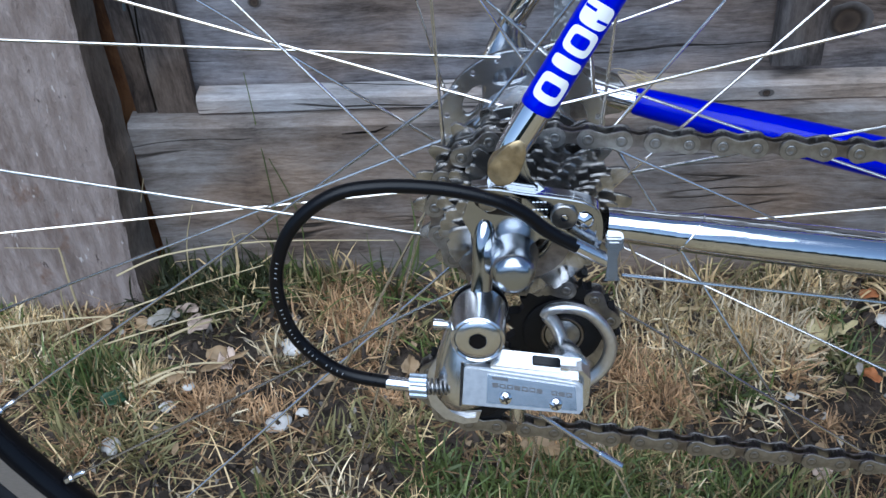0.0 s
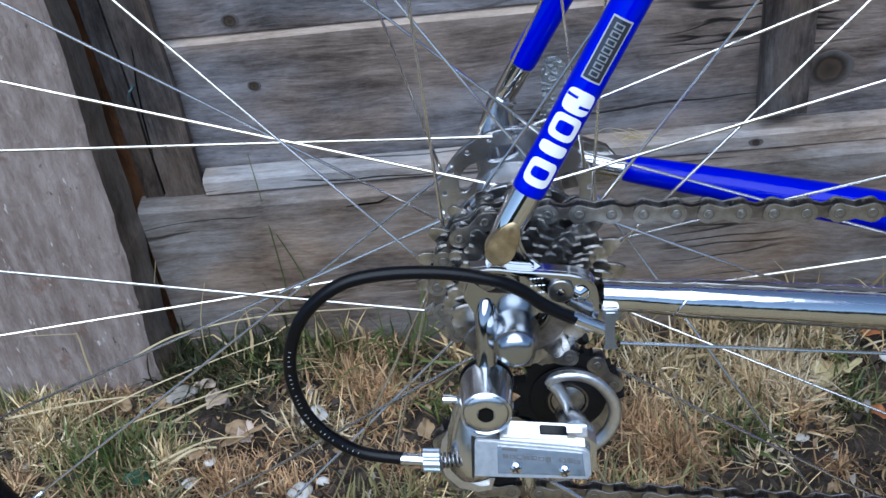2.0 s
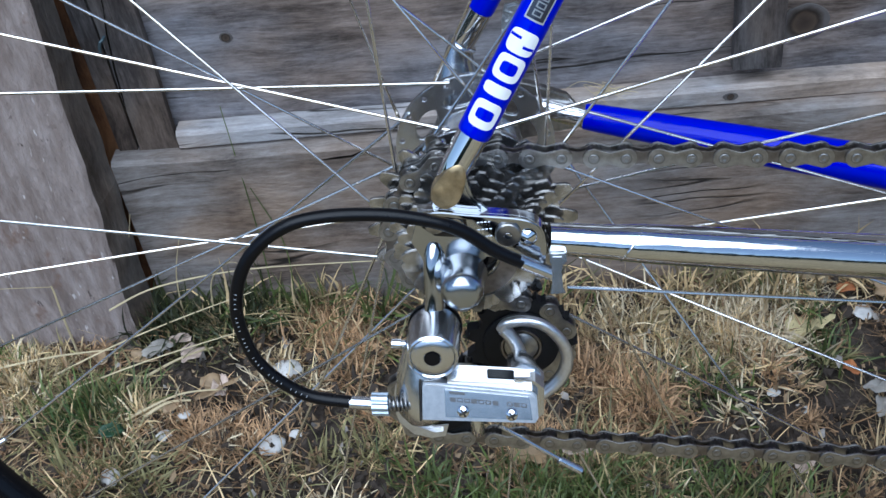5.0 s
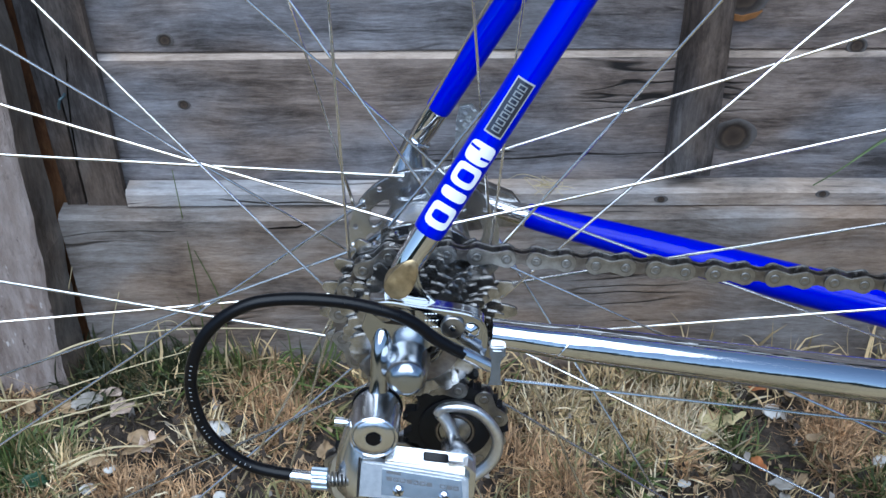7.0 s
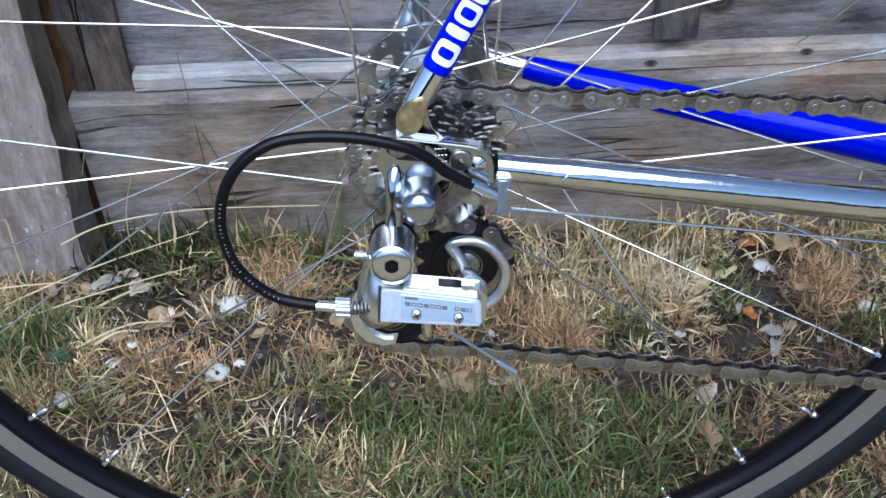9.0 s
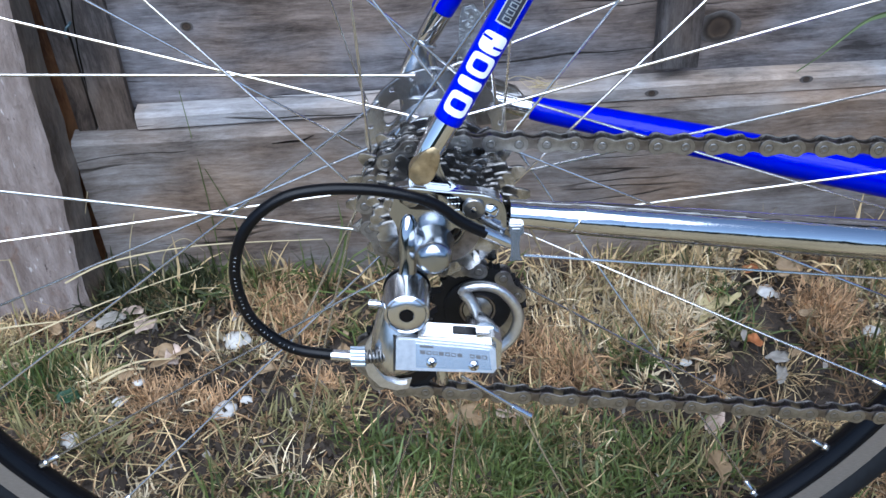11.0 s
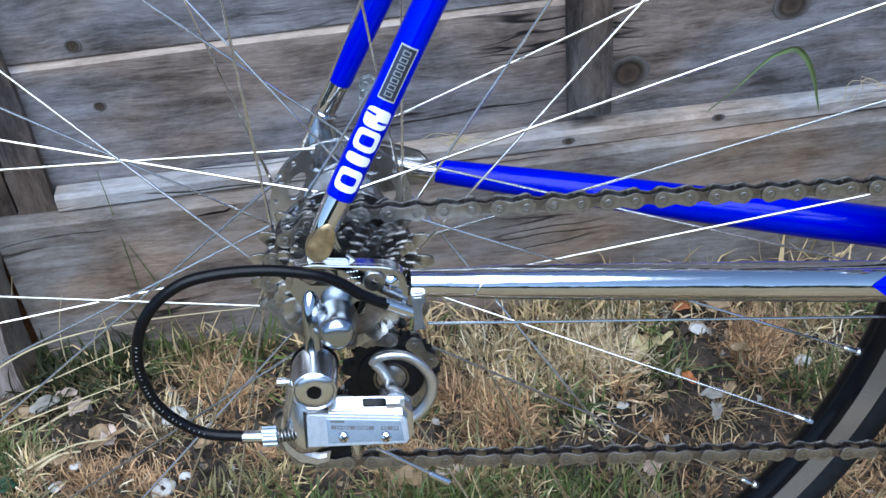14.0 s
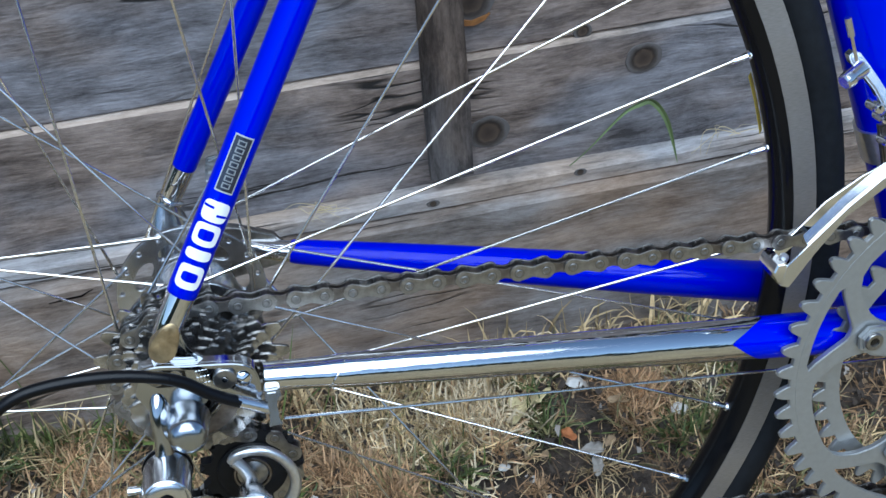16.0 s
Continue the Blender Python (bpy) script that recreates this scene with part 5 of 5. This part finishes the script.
def grass_blade(points, widths, material, label):
    """A flat folded blade of grass."""
    pts, v, f = smooth_path(points, 5), [], []
    for i, p in enumerate(pts):
        t = i / (len(pts) - 1) * (len(widths) - 1)
        k = min(int(t), len(widths) - 2)
        wd = widths[k] + (widths[k + 1] - widths[k]) * (t - k)
        d = (pts[min(i + 1, len(pts) - 1)] - pts[max(i - 1, 0)]).normalized()
        o = d.cross(Vector((0.25, 1, 0.15))).normalized() * wd
        v += [tuple(p - o), tuple(p + Vector((0, wd * 0.5, 0))), tuple(p + o), tuple(p + Vector((0, wd * 0.5 + 0.0003, 0)))]
    for i in range(len(pts) - 1):
        for k in range(4):
            a, b = i * 4 + k, i * 4 + (k + 1) % 4
            f.append((a, b, b + 4, a + 4))
    return tagged(part("green_weed", (v, f), material, None), label, "grass")


grass_blade([(0.279, 0.345, 0.1805), (0.2936, 0.340, 0.1975), (0.3178, 0.338, 0.2234), (0.3309, 0.337, 0.2308), (0.3421, 0.336, 0.2311), (0.3545, 0.336, 0.2109), (0.3648, 0.336, 0.1718)], (0.0005, 0.0006, 0.0013, 0.0023, 0.0027, 0.0020, 0.0002), mat("fresh_blade", (0.15, 0.205, 0.08), 0.5, noise_scale=50, vary=0.25), "green grass blade arching over the rail")
for k in range(16):
    cx, cz, d = (0.081, 0.180, 0.018) if k < 10 else (0.412, 0.180, 0.022)
    q = [rng.uniform(-d, d) for _ in range(4)]
    stalk([(cx + q[0] * 0.6, 0.347, cz), (cx + q[1], 0.343, cz + abs(q[2]) * 0.8), (cx + q[1] + q[3], 0.341, cz + q[2] * 0.6)], 0.00045, M_STALK, "wisp of dry grass caught on the rail")


def stone(x, y, r, seed, flat=0.5, material=M_STONE, label="small whitish stone on the dry lawn"):
    bm = bmesh.new()
    r *= 0.78
    bmesh.ops.create_icosphere(bm, subdivisions=3, radius=r)
    for v in bm.verts:
        k = 1 + 0.35 * noise.noise(v.co / r * 1.1 + Vector((seed, 0, 0))) + 0.12 * noise.noise(v.co / r * 3 + Vector((seed, 5, 0)))
        v.co = Vector((v.co.x * k * 1.2, v.co.y * k, v.co.z * k * flat))
    bmesh.ops.translate(bm, vec=(x, y, r * flat * 0.6 + 0.006), verts=bm.verts[:])
    return tagged(part("stone", bm, material, None), label, "stone", "stones in the grass")


for i, (x, y, r) in enumerate(((0.264, 0.281, 0.0085), (0.336, 0.230, 0.008), (0.203, 0.192, 0.004), (0.185, 0.209, 0.005), (-0.172, 0.259, 0.0125), (-0.1745, 0.186, 0.0105), (-0.291, 0.166, 0.009), (-0.285, 0.286, 0.008), (-0.247, 0.221, 0.0055), (-0.259, 0.202, 0.006), (-0.159, 0.196, 0.005))):
    stone(x, y, r, i * 3.7)


def leaf(x, y, size, az, seed, label="curled dry brown leaf lying in the grass", lobes=3, material=M_LEAF):
    """A dead leaf: ragged outline, folded along its rib, curled at its rim."""
    v, f = [(0, 0, 0.0)], []
    n = 36
    for q in (0.35, 0.7, 1.0):
        for k in range(n):
            a = 2 * math.pi * k / n
            c, d = math.cos(a), math.sin(a)
            r = q * size * (0.80 + 0.06 * lobes * math.cos(lobes * a + seed) * q + 0.30 * noise.noise((c * 1.2, d * 1.2, seed)) + 0.14 * q * noise.noise((c * 5, d * 5, seed + 2)))
            px, py = r * 1.25 * c, r * 0.72 * d
            v.append((px, py, 0.42 * abs(py) + 0.55 * size * q * q * noise.noise((c * 0.9, d * 0.9, seed + 4)) + 0.12 * size * q * noise.noise((c * 4, d * 4, seed + 7))))
    for k in range(n):
        k2 = (k + 1) % n
        f.append((0, 1 + k, 1 + k2))
        for b in (1, 1 + n):
            f.append((b + k, b + n + k, b + n + k2, b + k2))
    ob = part("leaf", (v, f), material, None)
    ob.matrix_basis = pose(x, y, 0.014, seed * 37 % 36 - 14, seed * 53 % 30 - 15, az)
    md = ob.modifiers.new("thickness", "SOLIDIFY")
    md.thickness = 0.0004
    return tagged(ob, label, "leaf", "dry leaves")


leaf(-0.224, 0.240, 0.017, 30, 1.3)
leaf(0.219, 0.261, 0.022, 40, 2.1, "large pale yellow dead leaf lying in the grass", 3, mat("pale_leaf", (0.55, 0.46, 0.24), 0.65, noise_scale=60, vary=0.3))
leaf(0.050, 0.158, 0.014, 80, 3.3)
leaf(0.29, 0.245, 0.009, 10, 4.4)
leaf(-0.255, 0.225, 0.008, 70, 5.2)
leaf(0.285, 0.300, 0.012, 0, 6.6)
M_PINKLEAF = mat("faded_pinkish_leaf", (0.50, 0.38, 0.30), 0.7, noise_scale=60, vary=0.35, bump=0.0006)
for i, (x, y, r) in enumerate(((-0.289, 0.277, 0.011), (-0.25, 0.279, 0.012), (-0.327, 0.28, 0.011), (-0.263, 0.294, 0.009), (-0.084, 0.233, 0.009), (0.044, 0.161, 0.011), (0.27, 0.207, 0.006), (-0.222, 0.242, 0.010), (-0.145, 0.22, 0.008))):
    leaf(x, y, r, i * 67 % 180, 7.7 + i * 1.9, "faded pinkish-brown scrap of leaf in the grass", 2, M_PINKLEAF if i % 2 else M_LEAF)

M_GREYLEAF = mat("grey_leaf", (0.33, 0.30, 0.26), 0.75, noise_scale=60, vary=0.3, bump=0.0006)
leaf(0.254, 0.203, 0.011, 20, 11.3, "bleached grey leaf on bare soil", 2, M_GREYLEAF)
leaf(0.253, 0.186, 0.009, 70, 12.9, "bleached grey leaf on bare soil", 2, M_GREYLEAF)
leaf(-0.280, 0.284, 0.013, 50, 13.4, "bleached grey leaf beside the post", 2, M_GREYLEAF)
leaf(0.193, 0.143, 0.011, 60, 21.7, "pale flake of leaf below the chain", 1, M_PINKLEAF)
leaf(0.014, 0.160, 0.016, 15, 22.9, "flat brown leaf below the chain", 1)
leaf(0.187, 0.104, 0.013, 100, 24.2, "brown crumpled leaf in the grass", 2)
M_ORANGELEAF = mat("orange_leaf", (0.40, 0.15, 0.05), 0.65, noise_scale=60, vary=0.35, bump=0.0006)
leaf(0.240, 0.221, 0.008, 120, 14.1, "small orange dead leaf on bare soil", 2, M_ORANGELEAF)
leaf(0.255, 0.300, 0.009, 20, 15.8, "small orange dead leaf at the fence foot", 2, M_ORANGELEAF)
stalk([(-0.276, 0.217, 0.012), (-0.259, 0.226, 0.016), (-0.242, 0.229, 0.014)], 0.0022, M_STALK, "thick bleached stalk lying in the grass")

leaf(-0.2975, 0.203, 0.010, 40, 16.4, "small rounded dark green leaf in the grass", 1, mat("dark_green_leaf", (0.032, 0.075, 0.036), 0.5, noise_scale=60, vary=0.3))

tufts("deep_green_tuft", mat("deep_green_grass", (0.048, 0.082, 0.022), 0.6, noise_scale=12, vary=0.3, island=0.4), "low deep green tuft beside the rounded leaf", np.array([[-0.322, 0.212], [-0.331, 0.205], [-0.317, 0.221]]), 70, 0.026, 0.0014, 0.008, 25, 85)
